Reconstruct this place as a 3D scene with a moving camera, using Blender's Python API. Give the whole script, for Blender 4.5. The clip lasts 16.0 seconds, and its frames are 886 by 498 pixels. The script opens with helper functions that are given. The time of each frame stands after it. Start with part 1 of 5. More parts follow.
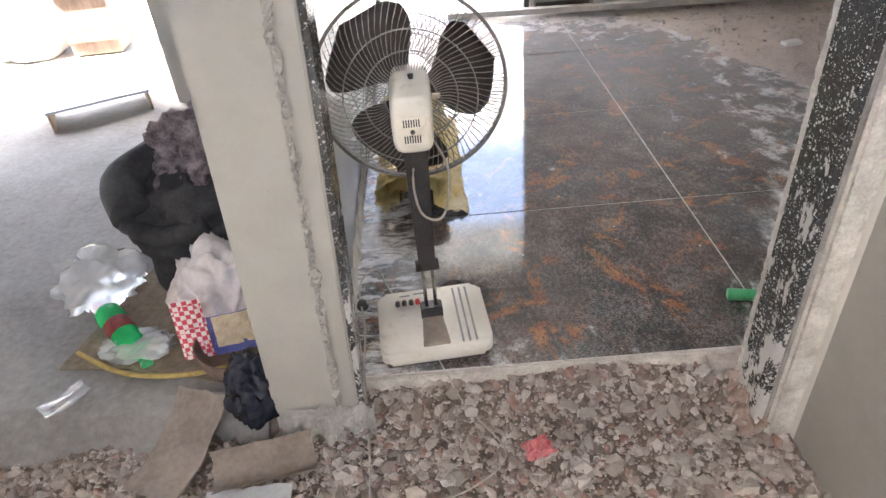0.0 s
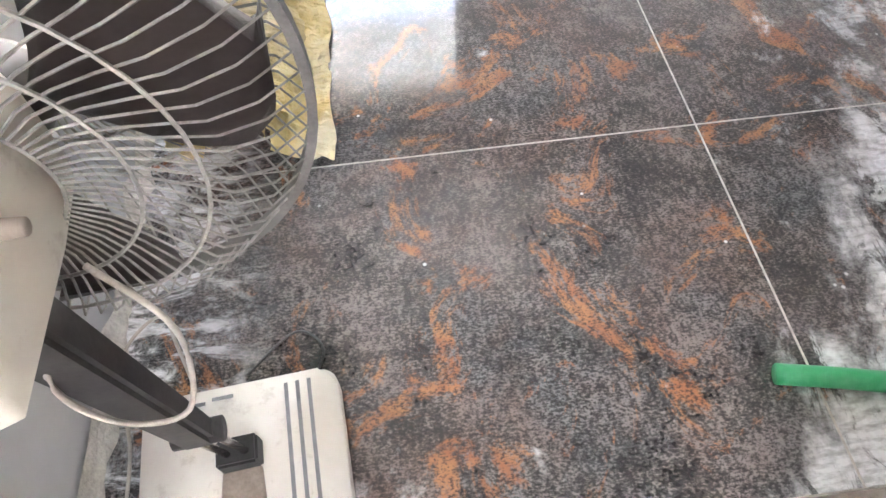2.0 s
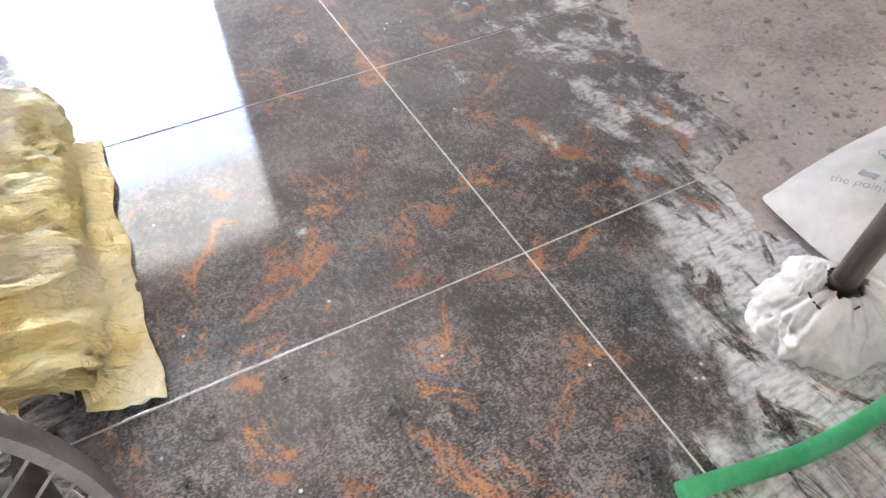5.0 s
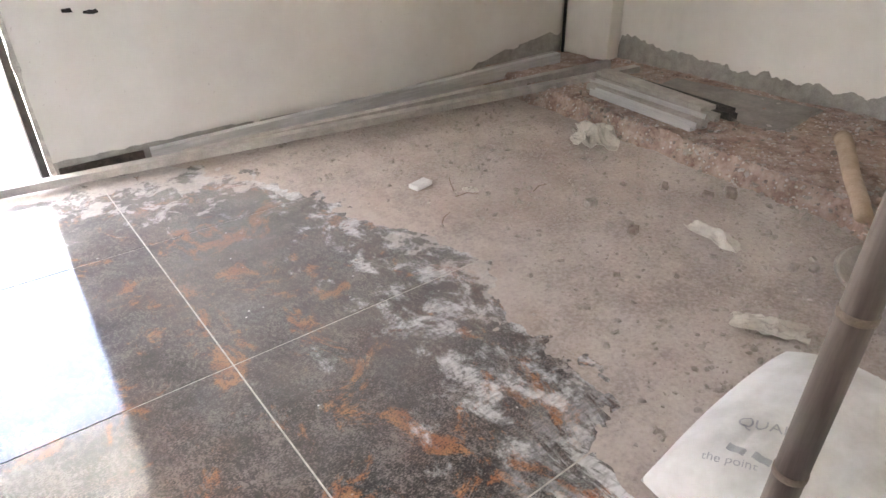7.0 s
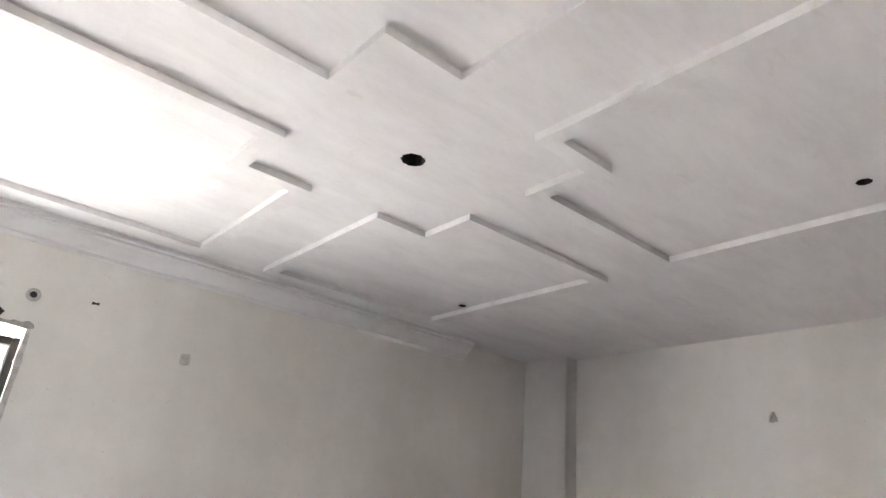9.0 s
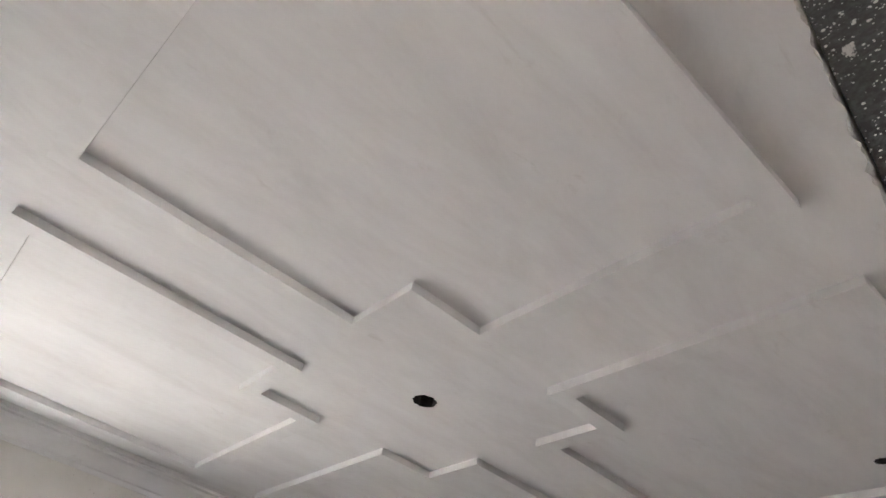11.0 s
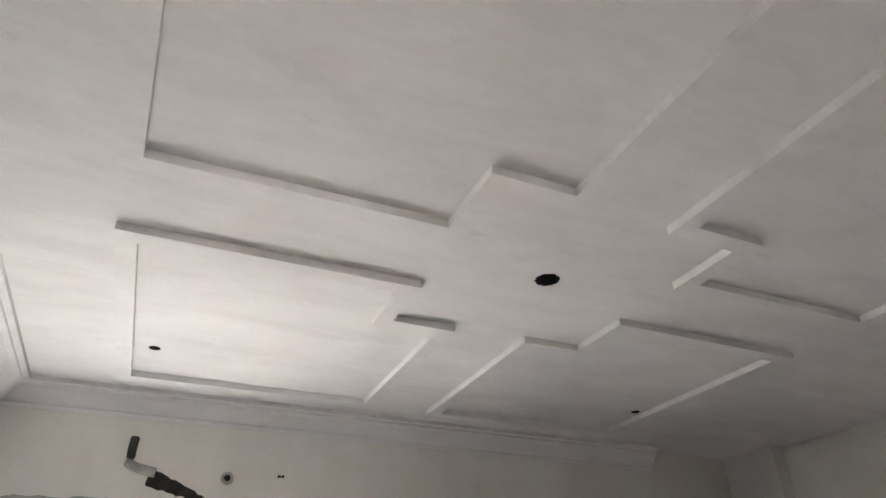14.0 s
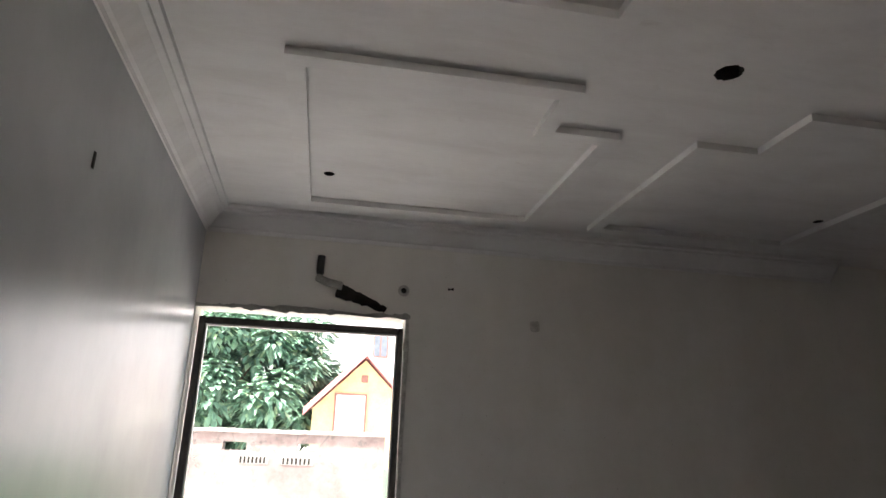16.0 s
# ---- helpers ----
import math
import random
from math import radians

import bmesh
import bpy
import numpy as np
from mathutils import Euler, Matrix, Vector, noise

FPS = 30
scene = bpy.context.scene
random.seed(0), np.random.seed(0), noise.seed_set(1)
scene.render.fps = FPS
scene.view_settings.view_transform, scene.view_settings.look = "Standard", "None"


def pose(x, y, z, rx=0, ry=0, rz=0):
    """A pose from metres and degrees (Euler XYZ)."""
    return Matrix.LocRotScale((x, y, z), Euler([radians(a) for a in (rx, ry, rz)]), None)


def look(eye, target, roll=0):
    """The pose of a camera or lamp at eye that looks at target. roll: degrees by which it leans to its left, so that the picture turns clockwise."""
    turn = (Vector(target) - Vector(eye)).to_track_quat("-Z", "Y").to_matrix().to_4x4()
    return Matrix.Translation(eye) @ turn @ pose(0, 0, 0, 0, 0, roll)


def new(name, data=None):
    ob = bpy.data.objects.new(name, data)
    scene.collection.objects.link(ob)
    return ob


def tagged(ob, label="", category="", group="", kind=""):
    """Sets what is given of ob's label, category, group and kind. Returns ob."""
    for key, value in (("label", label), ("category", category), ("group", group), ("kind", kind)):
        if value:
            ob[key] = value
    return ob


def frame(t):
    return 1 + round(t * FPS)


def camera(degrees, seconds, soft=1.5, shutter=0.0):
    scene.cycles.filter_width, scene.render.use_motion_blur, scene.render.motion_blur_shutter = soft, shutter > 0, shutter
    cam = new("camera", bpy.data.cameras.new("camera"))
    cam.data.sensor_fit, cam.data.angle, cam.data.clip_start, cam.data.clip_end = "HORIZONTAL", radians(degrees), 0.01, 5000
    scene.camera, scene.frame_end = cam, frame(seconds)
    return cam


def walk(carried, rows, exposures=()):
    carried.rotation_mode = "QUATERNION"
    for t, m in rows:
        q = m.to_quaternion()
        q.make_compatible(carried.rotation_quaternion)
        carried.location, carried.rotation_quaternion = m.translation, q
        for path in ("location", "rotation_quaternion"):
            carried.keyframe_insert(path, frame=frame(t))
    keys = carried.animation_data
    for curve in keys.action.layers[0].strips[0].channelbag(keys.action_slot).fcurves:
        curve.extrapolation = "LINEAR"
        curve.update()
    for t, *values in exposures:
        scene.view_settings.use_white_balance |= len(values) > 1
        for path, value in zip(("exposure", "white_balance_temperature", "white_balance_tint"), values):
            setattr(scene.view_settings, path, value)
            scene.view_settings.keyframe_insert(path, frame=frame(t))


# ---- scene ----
cam = camera(70.0, 16.0)
PATH = [
    (0, (0.252, -1.096, 1.225), (0.232, 0.542, 0.077), -5.2),
    (0.5, (0.26, -0.733, 1.156), (0.42, 0.794, -0.126), -3.1),
    (1, (0.316, -0.45, 1.132), (0.713, 0.904, -0.286), -0.6),
    (1.5, (0.405, -0.22, 1.024), (0.548, 0.981, -0.569), -2.5),
    (2, (0.481, -0.044, 1.01), (0.561, 1.042, -0.668), -3.3),
    (2.5, (0.511, 0.01, 0.991), (0.754, 0.929, -0.769), -0.2),
    (3, (0.515, 0.055, 0.974), (0.841, 0.908, -0.805), 4.1),
    (3.5, (0.51, 0.086, 0.971), (0.963, 1.088, -0.699), 2.4),
    (3.7, (0.512, 0.092, 0.977), (0.998, 1.127, -0.663), 1.7),
    (5.8, (0.55, 0.115, 1.089), (1.253, 1.413, -0.261), -1.5),
    (6, (0.558, 0.114, 1.094), (1.307, 1.439, -0.204), -1.3),
    (6.5, (0.61, 0.143, 1.123), (1.529, 1.471, -0.057), 0.4),
    (7, (0.742, 0.224, 1.178), (1.789, 1.596, 0.167), -0.7),
    (7.5, (0.811, 0.255, 1.332), (1.991, 1.744, 0.707), 0.0),
    (8, (0.77, 0.193, 1.473), (2.028, 1.746, 1.405), -0.4),
    (8.5, (0.649, 0.05, 1.541), (1.88, 1.576, 1.935), 4.6),
    (9, (0.598, 0.007, 1.601), (1.756, 1.45, 2.36), 5.2),
    (9.5, (0.552, -0.027, 1.64), (1.601, 1.309, 2.696), 6.9),
    (10, (0.523, -0.039, 1.652), (1.429, 1.225, 2.909), 10.4),
    (10.2, (0.505, -0.039, 1.659), (1.37, 1.191, 2.977), 12.3),
    (12.3, (0.547, -0.031, 1.664), (1.499, 1.263, 2.855), 3.6),
    (12.5, (0.559, -0.025, 1.663), (1.544, 1.286, 2.808), 1.6),
    (13, (0.592, -0.024, 1.654), (1.639, 1.286, 2.745), -0.7),
    (13.5, (0.607, -0.026, 1.654), (1.533, 1.384, 2.728), -1.3),
    (14, (0.596, -0.011, 1.661), (1.287, 1.543, 2.714), -0.8),
    (14.5, (0.583, -0.005, 1.651), (1.151, 1.645, 2.627), 0.1),
    (15, (0.574, 0.008, 1.639), (1.114, 1.728, 2.505), 1.0),
    (15.5, (0.558, 0.024, 1.62), (0.991, 1.839, 2.339), 2.0),
    (16, (0.547, 0.05, 1.6), (0.879, 1.937, 2.171), 2.0),
]
walk(cam, [(t, look(eye, target, roll)) for t, eye, target, roll in PATH],
     [(0, 4.5, 6450, 10), (0.5, 4.75, 6400, 10), (1.0, 5.1, 6250, 10), (1.5, 5.25, 6300, 10), (2.5, 5.5, 6200, 10), (3.5, 5.5, 6150, 10), (5.8, 5.3, 6400, 10), (6.5, 5.3, 6450, 10), (7.5, 5.15, 6850, 10), (8.0, 5.05, 6650, 10),
      (9.0, 4.8, 6100, 10), (10.0, 4.05, 6150, 10), (12.5, 4.0, 6300, 10), (13.5, 4.1, 6250, 10), (14.5, 3.8, 6250, 10), (15.0, 3.9, 6300, 10), (15.5, 3.55, 6300, 10), (16.0, 2.45, 6400, 10)])

# ---- world and light ----
SUN_EL, SUN_AZ = radians(58), radians(250)
world = bpy.data.worlds.new("sky")
scene.world = world
world.use_nodes = True
wn = world.node_tree.nodes
sky = wn.new("ShaderNodeTexSky")
sky.sky_type, sky.sun_disc = "NISHITA", False
sky.sun_elevation, sky.sun_rotation = SUN_EL, SUN_AZ
sky.air_density, sky.dust_density, sky.ozone_density = 0.8, 8.0, 0.4
wn["Background"].inputs["Strength"].default_value = 0.15
world.node_tree.links.new(sky.outputs["Color"], wn["Background"].inputs["Color"])
sun = new("sun", bpy.data.lights.new("sun", "SUN"))
sun.data.energy, sun.data.angle, sun.data.color = 4.5, radians(0.6), (1.0, 0.97, 0.93)
sd = Vector((math.sin(SUN_AZ) * math.cos(SUN_EL), math.cos(SUN_AZ) * math.cos(SUN_EL), math.sin(SUN_EL)))
sun.matrix_world = look(sd * 50, (0, 0, 0))


# ---- materials ----
class Mat:
    """A node material under construction."""

    def __init__(self, name, rough=0.8, metal=0.0, spec=0.5):
        self.m = bpy.data.materials.new(name)
        self.m.use_nodes = True
        self.t = self.m.node_tree
        self.b = self.t.nodes["Principled BSDF"]
        self.b.inputs["Roughness"].default_value = rough
        self.b.inputs["Metallic"].default_value = metal
        self.b.inputs["Specular IOR Level"].default_value = spec
        self.co = self.t.nodes.new("ShaderNodeTexCoord").outputs["Object"]

    def put(self, value, socket):
        if isinstance(value, bpy.types.NodeSocket):
            self.t.links.new(value, socket)
        else:
            if isinstance(value, tuple) and len(value) == 3 and socket.type == "RGBA":
                value = (*value, 1)
            socket.default_value = value

    def noise(self, scale, detail=4, rough=0.55, stretch=None, offset=(0, 0, 0), distort=0.0):
        n = self.t.nodes.new("ShaderNodeTexNoise")
        n.inputs["Scale"].default_value, n.inputs["Detail"].default_value = scale, detail
        n.inputs["Roughness"].default_value, n.inputs["Distortion"].default_value = rough, distort
        mp = self.t.nodes.new("ShaderNodeMapping")
        mp.inputs["Location"].default_value = offset
        if stretch:
            mp.inputs["Scale"].default_value = stretch
        self.t.links.new(self.co, mp.inputs["Vector"])
        self.t.links.new(mp.outputs["Vector"], n.inputs["Vector"])
        return n.outputs["Fac"]

    def voronoi(self, scale, feature="F1", out="Distance", vec=None):
        n = self.t.nodes.new("ShaderNodeTexVoronoi")
        n.feature = feature
        n.inputs["Scale"].default_value = scale
        self.t.links.new(vec or self.co, n.inputs["Vector"])
        return n.outputs[out]

    def ramp(self, fac, *stops):
        n = self.t.nodes.new("ShaderNodeValToRGB")
        els = n.color_ramp.elements
        while len(els) < len(stops):
            els.new(0.5)
        for e, (p, c) in zip(els, stops):
            e.position = p
            e.color = (c, c, c, 1) if isinstance(c, (int, float)) else (*c, 1)
        self.t.links.new(fac, n.inputs["Fac"])
        return n.outputs["Color"]

    def mix(self, fac, a, b, mode="MIX"):
        n = self.t.nodes.new("ShaderNodeMix")
        n.data_type, n.blend_type = "RGBA", mode
        self.put(fac, n.inputs["Factor"])
        self.put(a, n.inputs["A"])
        self.put(b, n.inputs["B"])
        if mode == "MIX":
            n.clamp_factor = True
        return n.outputs["Result"]

    def math(self, op, a, b=0.0, clamp=False):
        n = self.t.nodes.new("ShaderNodeMath")
        n.operation, n.use_clamp = op, clamp
        self.put(a, n.inputs[0])
        self.put(b, n.inputs[1])
        return n.outputs[0]

    def axis(self, name):
        n = self.t.nodes.new("ShaderNodeSeparateXYZ")
        self.t.links.new(self.co, n.inputs[0])
        return n.outputs[name]

    def random(self):
        return self.t.nodes.new("ShaderNodeObjectInfo").outputs["Random"]

    def island(self):
        return self.t.nodes.new("ShaderNodeNewGeometry").outputs["Random Per Island"]

    def colour(self, c):
        self.put(c, self.b.inputs["Base Color"])
        return self

    def rough(self, r):
        self.put(r, self.b.inputs["Roughness"])
        return self

    def bump(self, height, strength=0.3, dist=0.01):
        n = self.t.nodes.new("ShaderNodeBump")
        n.inputs["Strength"].default_value, n.inputs["Distance"].default_value = strength, dist
        self.t.links.new(height, n.inputs["Height"])
        self.t.links.new(n.outputs["Normal"], self.b.inputs["Normal"])
        return self


def simple(name, a, b, scale=12, rough=0.8, metal=0.0, bump=0.2, dist=0.004, stretch=None, spec=0.5, detail=6):
    """Two tones mottled by noise at two scales, with relief."""
    k = Mat(name, rough, metal, spec)
    n1 = k.noise(scale, detail, stretch=stretch)
    n2 = k.noise(scale * 7, 3, offset=(3, 1, 7), stretch=stretch)
    f = k.math("ADD", k.math("MULTIPLY", n1, 0.65), k.math("MULTIPLY", n2, 0.35))
    k.colour(k.ramp(f, (0.36, a), (0.64, b)))
    if bump:
        k.bump(f, bump, dist)
    return k.m

# walls and ceiling
def wall_paint(name, a, b, streak, rough):
    k = Mat(name, rough)
    big = k.noise(2.0, 3, stretch=(1, 1, 0.06))
    mid = k.noise(7, 6, 0.6)
    f = k.math("ADD", k.math("MULTIPLY", big, 0.6), k.math("MULTIPLY", mid, 0.4))
    base = k.ramp(f, (0.35, a), (0.65, b))
    st = k.ramp(k.noise(2.2, 8, 0.65, stretch=(1, 1, 0.35), offset=(4, 2, 1)), (0.60, 0.0), (0.75, 1.0))
    base = k.mix(k.math("MULTIPLY", st, streak), base, (0.30, 0.26, 0.21))
    sp = k.ramp(k.noise(60, 2, offset=(9, 9, 9)), (0.72, 0.0), (0.76, 0.25))
    k.colour(k.mix(sp, base, (0.25, 0.2, 0.16)))
    k.bump(k.math("ADD", k.noise(9, 5), k.math("MULTIPLY", k.noise(70, 3), 0.35)), 0.25, 0.006)
    return k.m


MAT_WALL = wall_paint("cream_paint", (0.71, 0.68, 0.62), (0.80, 0.775, 0.73), 0.14, 0.65)
# cream base darkened to offset over-bright hall light; the stains are its own
MAT_CREAM_DARK = wall_paint("cream_paint_darkened", (0.35, 0.335, 0.295), (0.46, 0.445, 0.40), 0.55, 0.8)

k = Mat("grey_white_putty", 0.27)
k.colour(k.ramp(k.noise(2.5, 4, 0.5), (0.3, (0.44, 0.45, 0.455)), (0.7, (0.55, 0.555, 0.56))))
k.bump(k.math("ADD", k.noise(4.5, 5, 0.55, stretch=(1, 1, 0.6)), k.math("MULTIPLY", k.noise(19, 4, 0.6), 0.16)), 0.16, 0.014)
MAT_PUTTY = k.m

k = Mat("white_ceiling_plaster", 0.75)
swirl = k.noise(2.3, 8, 0.7, stretch=(0.8, 2.4, 1), distort=0.35)
base = k.ramp(swirl, (0.32, (0.70, 0.68, 0.665)), (0.52, (0.77, 0.755, 0.745)), (0.72, (0.82, 0.81, 0.80)))
mark = k.ramp(k.noise(5, 8, 0.7, stretch=(1, 2.6, 1), offset=(7, 3, 0), distort=0.6), (0.62, 0.0), (0.73, 0.25))
k.colour(k.mix(mark, base, (0.42, 0.37, 0.32)))
k.bump(k.math("ADD", k.noise(6, 6), k.math("MULTIPLY", k.noise(45, 4), 0.3)), 0.22, 0.006)
MAT_CEIL = k.m

MAT_CEMENT = simple("grey_cement", (0.26, 0.25, 0.23), (0.46, 0.44, 0.41), 14, 0.9, bump=0.6, dist=0.01)
MAT_CRUST = simple("chipped_plaster_edge", (0.42, 0.40, 0.36), (0.72, 0.69, 0.63), 22, 0.95, bump=0.8, dist=0.012)
MAT_DAMP = simple("bare_grey_render", (0.28, 0.265, 0.24), (0.44, 0.42, 0.38), 18, 0.9, bump=0.6, dist=0.008)
MAT_CHASE = simple("raw_earth_slot", (0.035, 0.028, 0.023), (0.13, 0.105, 0.085), 30, 0.95, bump=0.8, dist=0.012)
# near-black colour stands in for shade inside holes, slots and bores
MAT_HOLE_SHADE = simple("painted_cavity_shade", (0.012, 0.011, 0.01), (0.04, 0.035, 0.03), 20, 0.95)

# floor tiles: dark slate with rusty patches, cement smears and grit
k = Mat("rusty_slate_tile", 0.15, 0.0, 0.85)
grain = k.math("ADD", k.math("MULTIPLY", k.noise(150, 3, 0.65, stretch=(1, 1.6, 1)), 0.6), k.math("MULTIPLY", k.noise(48, 4, 0.65, stretch=(1.5, 1, 1), offset=(2, 8, 1)), 0.4))
mott = k.noise(9, 6, 0.6)
base = k.ramp(k.math("ADD", k.math("MULTIPLY", grain, 0.72), k.math("MULTIPLY", mott, 0.28)),
              (0.44, (0.006, 0.005, 0.005)), (0.50, (0.052, 0.043, 0.039)), (0.57, (0.235, 0.20, 0.185)))
cool = k.ramp(k.noise(3.2, 5, 0.6, offset=(5, 1, 3)), (0.50, 0.0), (0.66, 0.7))
base = k.mix(cool, base, k.ramp(grain, (0.44, (0.010, 0.012, 0.015)), (0.57, (0.18, 0.195, 0.20))))
red = k.ramp(k.noise(3.0, 5, 0.6, offset=(8, 4, 2)), (0.50, 0.0), (0.62, 0.35))
base = k.mix(red, base, k.ramp(grain, (0.42, (0.035, 0.02, 0.016)), (0.58, (0.24, 0.125, 0.085))))
rust = k.math("MULTIPLY", k.ramp(k.noise(5.4, 11, 0.76, stretch=(1.0, 0.8, 1), offset=(1.3, 2.2, 0), distort=0.8), (0.545, 0.0), (0.595, 1.0)),
              k.ramp(grain, (0.42, 0.15), (0.52, 0.95)))
base = k.mix(rust, base, k.ramp(k.noise(14, 3), (0.4, (0.34, 0.13, 0.055)), (0.6, (0.45, 0.205, 0.085))))
px, py = k.axis("X"), k.axis("Y")
east = k.math("ADD", k.math("MULTIPLY", px, 1.6), k.math("MULTIPLY", py, -0.25))
near = k.ramp(k.math("MULTIPLY", east, 0.25), (0.38, 0.0), (0.56, 0.13), (0.75, 0.17))
south = k.ramp(py, (0.1, 0.09), (0.34, 0.0))
west = k.ramp(px, (0.0, 0.13), (0.16, 0.0))
north = k.ramp(k.math("MULTIPLY", py, 0.25), (0.60, 0.0), (0.80, 0.10))
lift = k.math("ADD", k.math("ADD", near, south), k.math("ADD", west, north))
sm = k.math("ADD", k.noise(7.5, 11, 0.74, stretch=(1.1, 0.8, 1), offset=(3, 7, 0), distort=0.25), lift)
corner = k.math("MULTIPLY", k.ramp(k.math("MULTIPLY", k.math("ADD", px, k.math("ADD", k.math("MULTIPLY", py, -0.6), k.math("MULTIPLY", k.noise(6, 6, 0.65, stretch=(1, 0.6, 1), offset=(4, 4, 1)), 0.7))), 0.5), (0.64, 0.0), (0.70, 1.0)), k.ramp(k.math("MULTIPLY", py, 0.5), (0.38, 1.0), (0.54, 0.0)))
brush = k.noise(7, 9, 0.72, stretch=(1.5, 0.6, 1), offset=(1, 3, 2), distort=0.8)
brush = k.math("MULTIPLY", corner, k.ramp(brush, (0.44, 0.0), (0.50, 0.85), (0.60, 1.0)))
side = k.math("MULTIPLY", k.ramp(px, (0.06, 1.0), (0.22, 0.0)), k.ramp(k.noise(12, 7, 0.7, stretch=(0.7, 1.6, 1), offset=(8, 3, 2), distort=0.6), (0.46, 0.0), (0.56, 0.85)))
smear = k.math("MAXIMUM", k.ramp(sm, (0.625, 0.0), (0.70, 0.45), (0.80, 0.85)), k.math("MAXIMUM", brush, side))
spots = k.ramp(k.voronoi(17), (0.045, 1.0), (0.075, 0.0))
spots = k.math("MULTIPLY", spots, k.ramp(k.noise(7, 2, offset=(2, 2, 8)), (0.55, 0.0), (0.6, 1.0)))
# dust film, raised to the northeast to paint in brightness missing from reflections
film = k.ramp(k.math("MULTIPLY", k.math("ADD", py, k.math("MULTIPLY", px, 0.45)), 0.25), (0.30, 0.0), (0.62, 0.22), (0.95, 0.34))
haze = k.math("MULTIPLY", k.math("ADD", film, 0.07), k.ramp(k.noise(2.6, 8, 0.68, offset=(6, 6, 1)), (0.36, 0.3), (0.66, 1.6)))
base = k.mix(haze, base, (0.30, 0.275, 0.255))
base = k.mix(smear, base, k.ramp(k.noise(30, 5, stretch=(1, 3, 1)), (0.35, (0.42, 0.42, 0.415)), (0.56, (0.84, 0.845, 0.85))))
creep = k.math("MAXIMUM", k.math("MULTIPLY", k.math("SUBTRACT", px, 1.95), 0.55), k.math("SUBTRACT", k.math("MULTIPLY", k.math("ADD", py, k.math("MULTIPLY", px, 0.25)), 0.30), 0.98))
creep = k.ramp(k.math("ADD", k.noise(8.5, 10, 0.72, offset=(2, 9, 4), distort=0.4), creep), (0.48, 0.0), (0.54, 0.55), (0.66, 0.92))
base = k.mix(creep, base, k.ramp(k.noise(60, 5, 0.7), (0.36, (0.36, 0.31, 0.28)), (0.62, (0.56, 0.51, 0.47))))
k.colour(k.mix(spots, base, (0.7, 0.69, 0.67)))
rough = k.math("ADD", k.math("MULTIPLY", haze, 0.16), k.math("MULTIPLY", k.math("ADD", k.math("MAXIMUM", smear, creep), spots), 0.5))
k.rough(k.math("ADD", rough, 0.035, True))
k.bump(k.math("ADD", k.math("MULTIPLY", grain, 0.25), k.math("MULTIPLY", smear, 0.8)), 0.12, 0.003)
k.b.inputs["Sheen Weight"].default_value, k.b.inputs["Sheen Roughness"].default_value = 0.5, 0.4
MAT_TILE = k.m
MAT_GROUT = simple("white_grout", (0.42, 0.39, 0.35), (0.70, 0.67, 0.62), 40, 0.9)

k = Mat("pale_builders_dust", 0.95)
f = k.math("ADD", k.math("MULTIPLY", k.noise(3, 7, 0.65), 0.55), k.math("MULTIPLY", k.noise(70, 4, 0.7), 0.45))
base = k.ramp(f, (0.38, (0.33, 0.275, 0.245)), (0.5, (0.49, 0.425, 0.38)), (0.64, (0.60, 0.54, 0.49)))
base = k.mix(k.ramp(k.noise(1.4, 4, offset=(4, 4, 4)), (0.5, 0.0), (0.68, 0.5)), base, (0.43, 0.33, 0.28))
k.colour(k.mix(k.ramp(k.voronoi(48), (0.06, 0.7), (0.13, 0.0)), base, (0.5, 0.42, 0.37)))
k.bump(k.math("ADD", k.noise(55, 5, 0.7), k.math("MULTIPLY", k.noise(9, 4), 0.8)), 0.55, 0.008)
MAT_DUST = k.m

k = Mat("broken_lime_concrete", 0.95)
f = k.noise(13, 8, 0.7)
base = k.ramp(f, (0.36, (0.25, 0.165, 0.135)), (0.5, (0.40, 0.295, 0.245)), (0.64, (0.52, 0.42, 0.365)))
agg = k.ramp(k.voronoi(34), (0.16, 1.0), (0.30, 0.0))
k.colour(k.mix(k.math("MULTIPLY", agg, k.ramp(k.noise(11, 3, offset=(3, 3, 3)), (0.42, 0.0), (0.50, 0.9))), base, (0.66, 0.61, 0.55)))
k.bump(k.math("ADD", f, k.math("MULTIPLY", agg, 0.4)), 0.9, 0.02)
MAT_BRICKBED = k.m

k = Mat("rubble_stone", 0.95)
f = k.noise(40, 5, 0.65)
tone = k.ramp(k.island(), (0.0, (0.18, 0.135, 0.115)), (0.30, (0.36, 0.30, 0.265)), (0.60, (0.52, 0.465, 0.425)), (0.85, (0.70, 0.66, 0.62)), (0.95, (0.34, 0.16, 0.12)))
k.colour(k.mix(0.45, tone, k.ramp(f, (0.35, (0.18, 0.14, 0.12)), (0.65, (0.50, 0.45, 0.40)))))
k.bump(f, 0.6, 0.006)
MAT_STONE = k.m
k = Mat("loose_stone", 0.95)
f = k.noise(45, 5, 0.65)
k.colour(k.mix(0.5, k.ramp(k.random(), (0.0, (0.24, 0.18, 0.15)), (0.5, (0.38, 0.33, 0.29)), (0.9, (0.50, 0.46, 0.42))), k.ramp(f, (0.35, (0.18, 0.14, 0.12)), (0.65, (0.48, 0.43, 0.38)))))
k.bump(f, 0.6, 0.006)
MAT_LOOSE = k.m
MAT_SOIL = simple("rubble_soil", (0.10, 0.075, 0.065), (0.27, 0.22, 0.19), 26, 0.95, bump=0.9, dist=0.02)

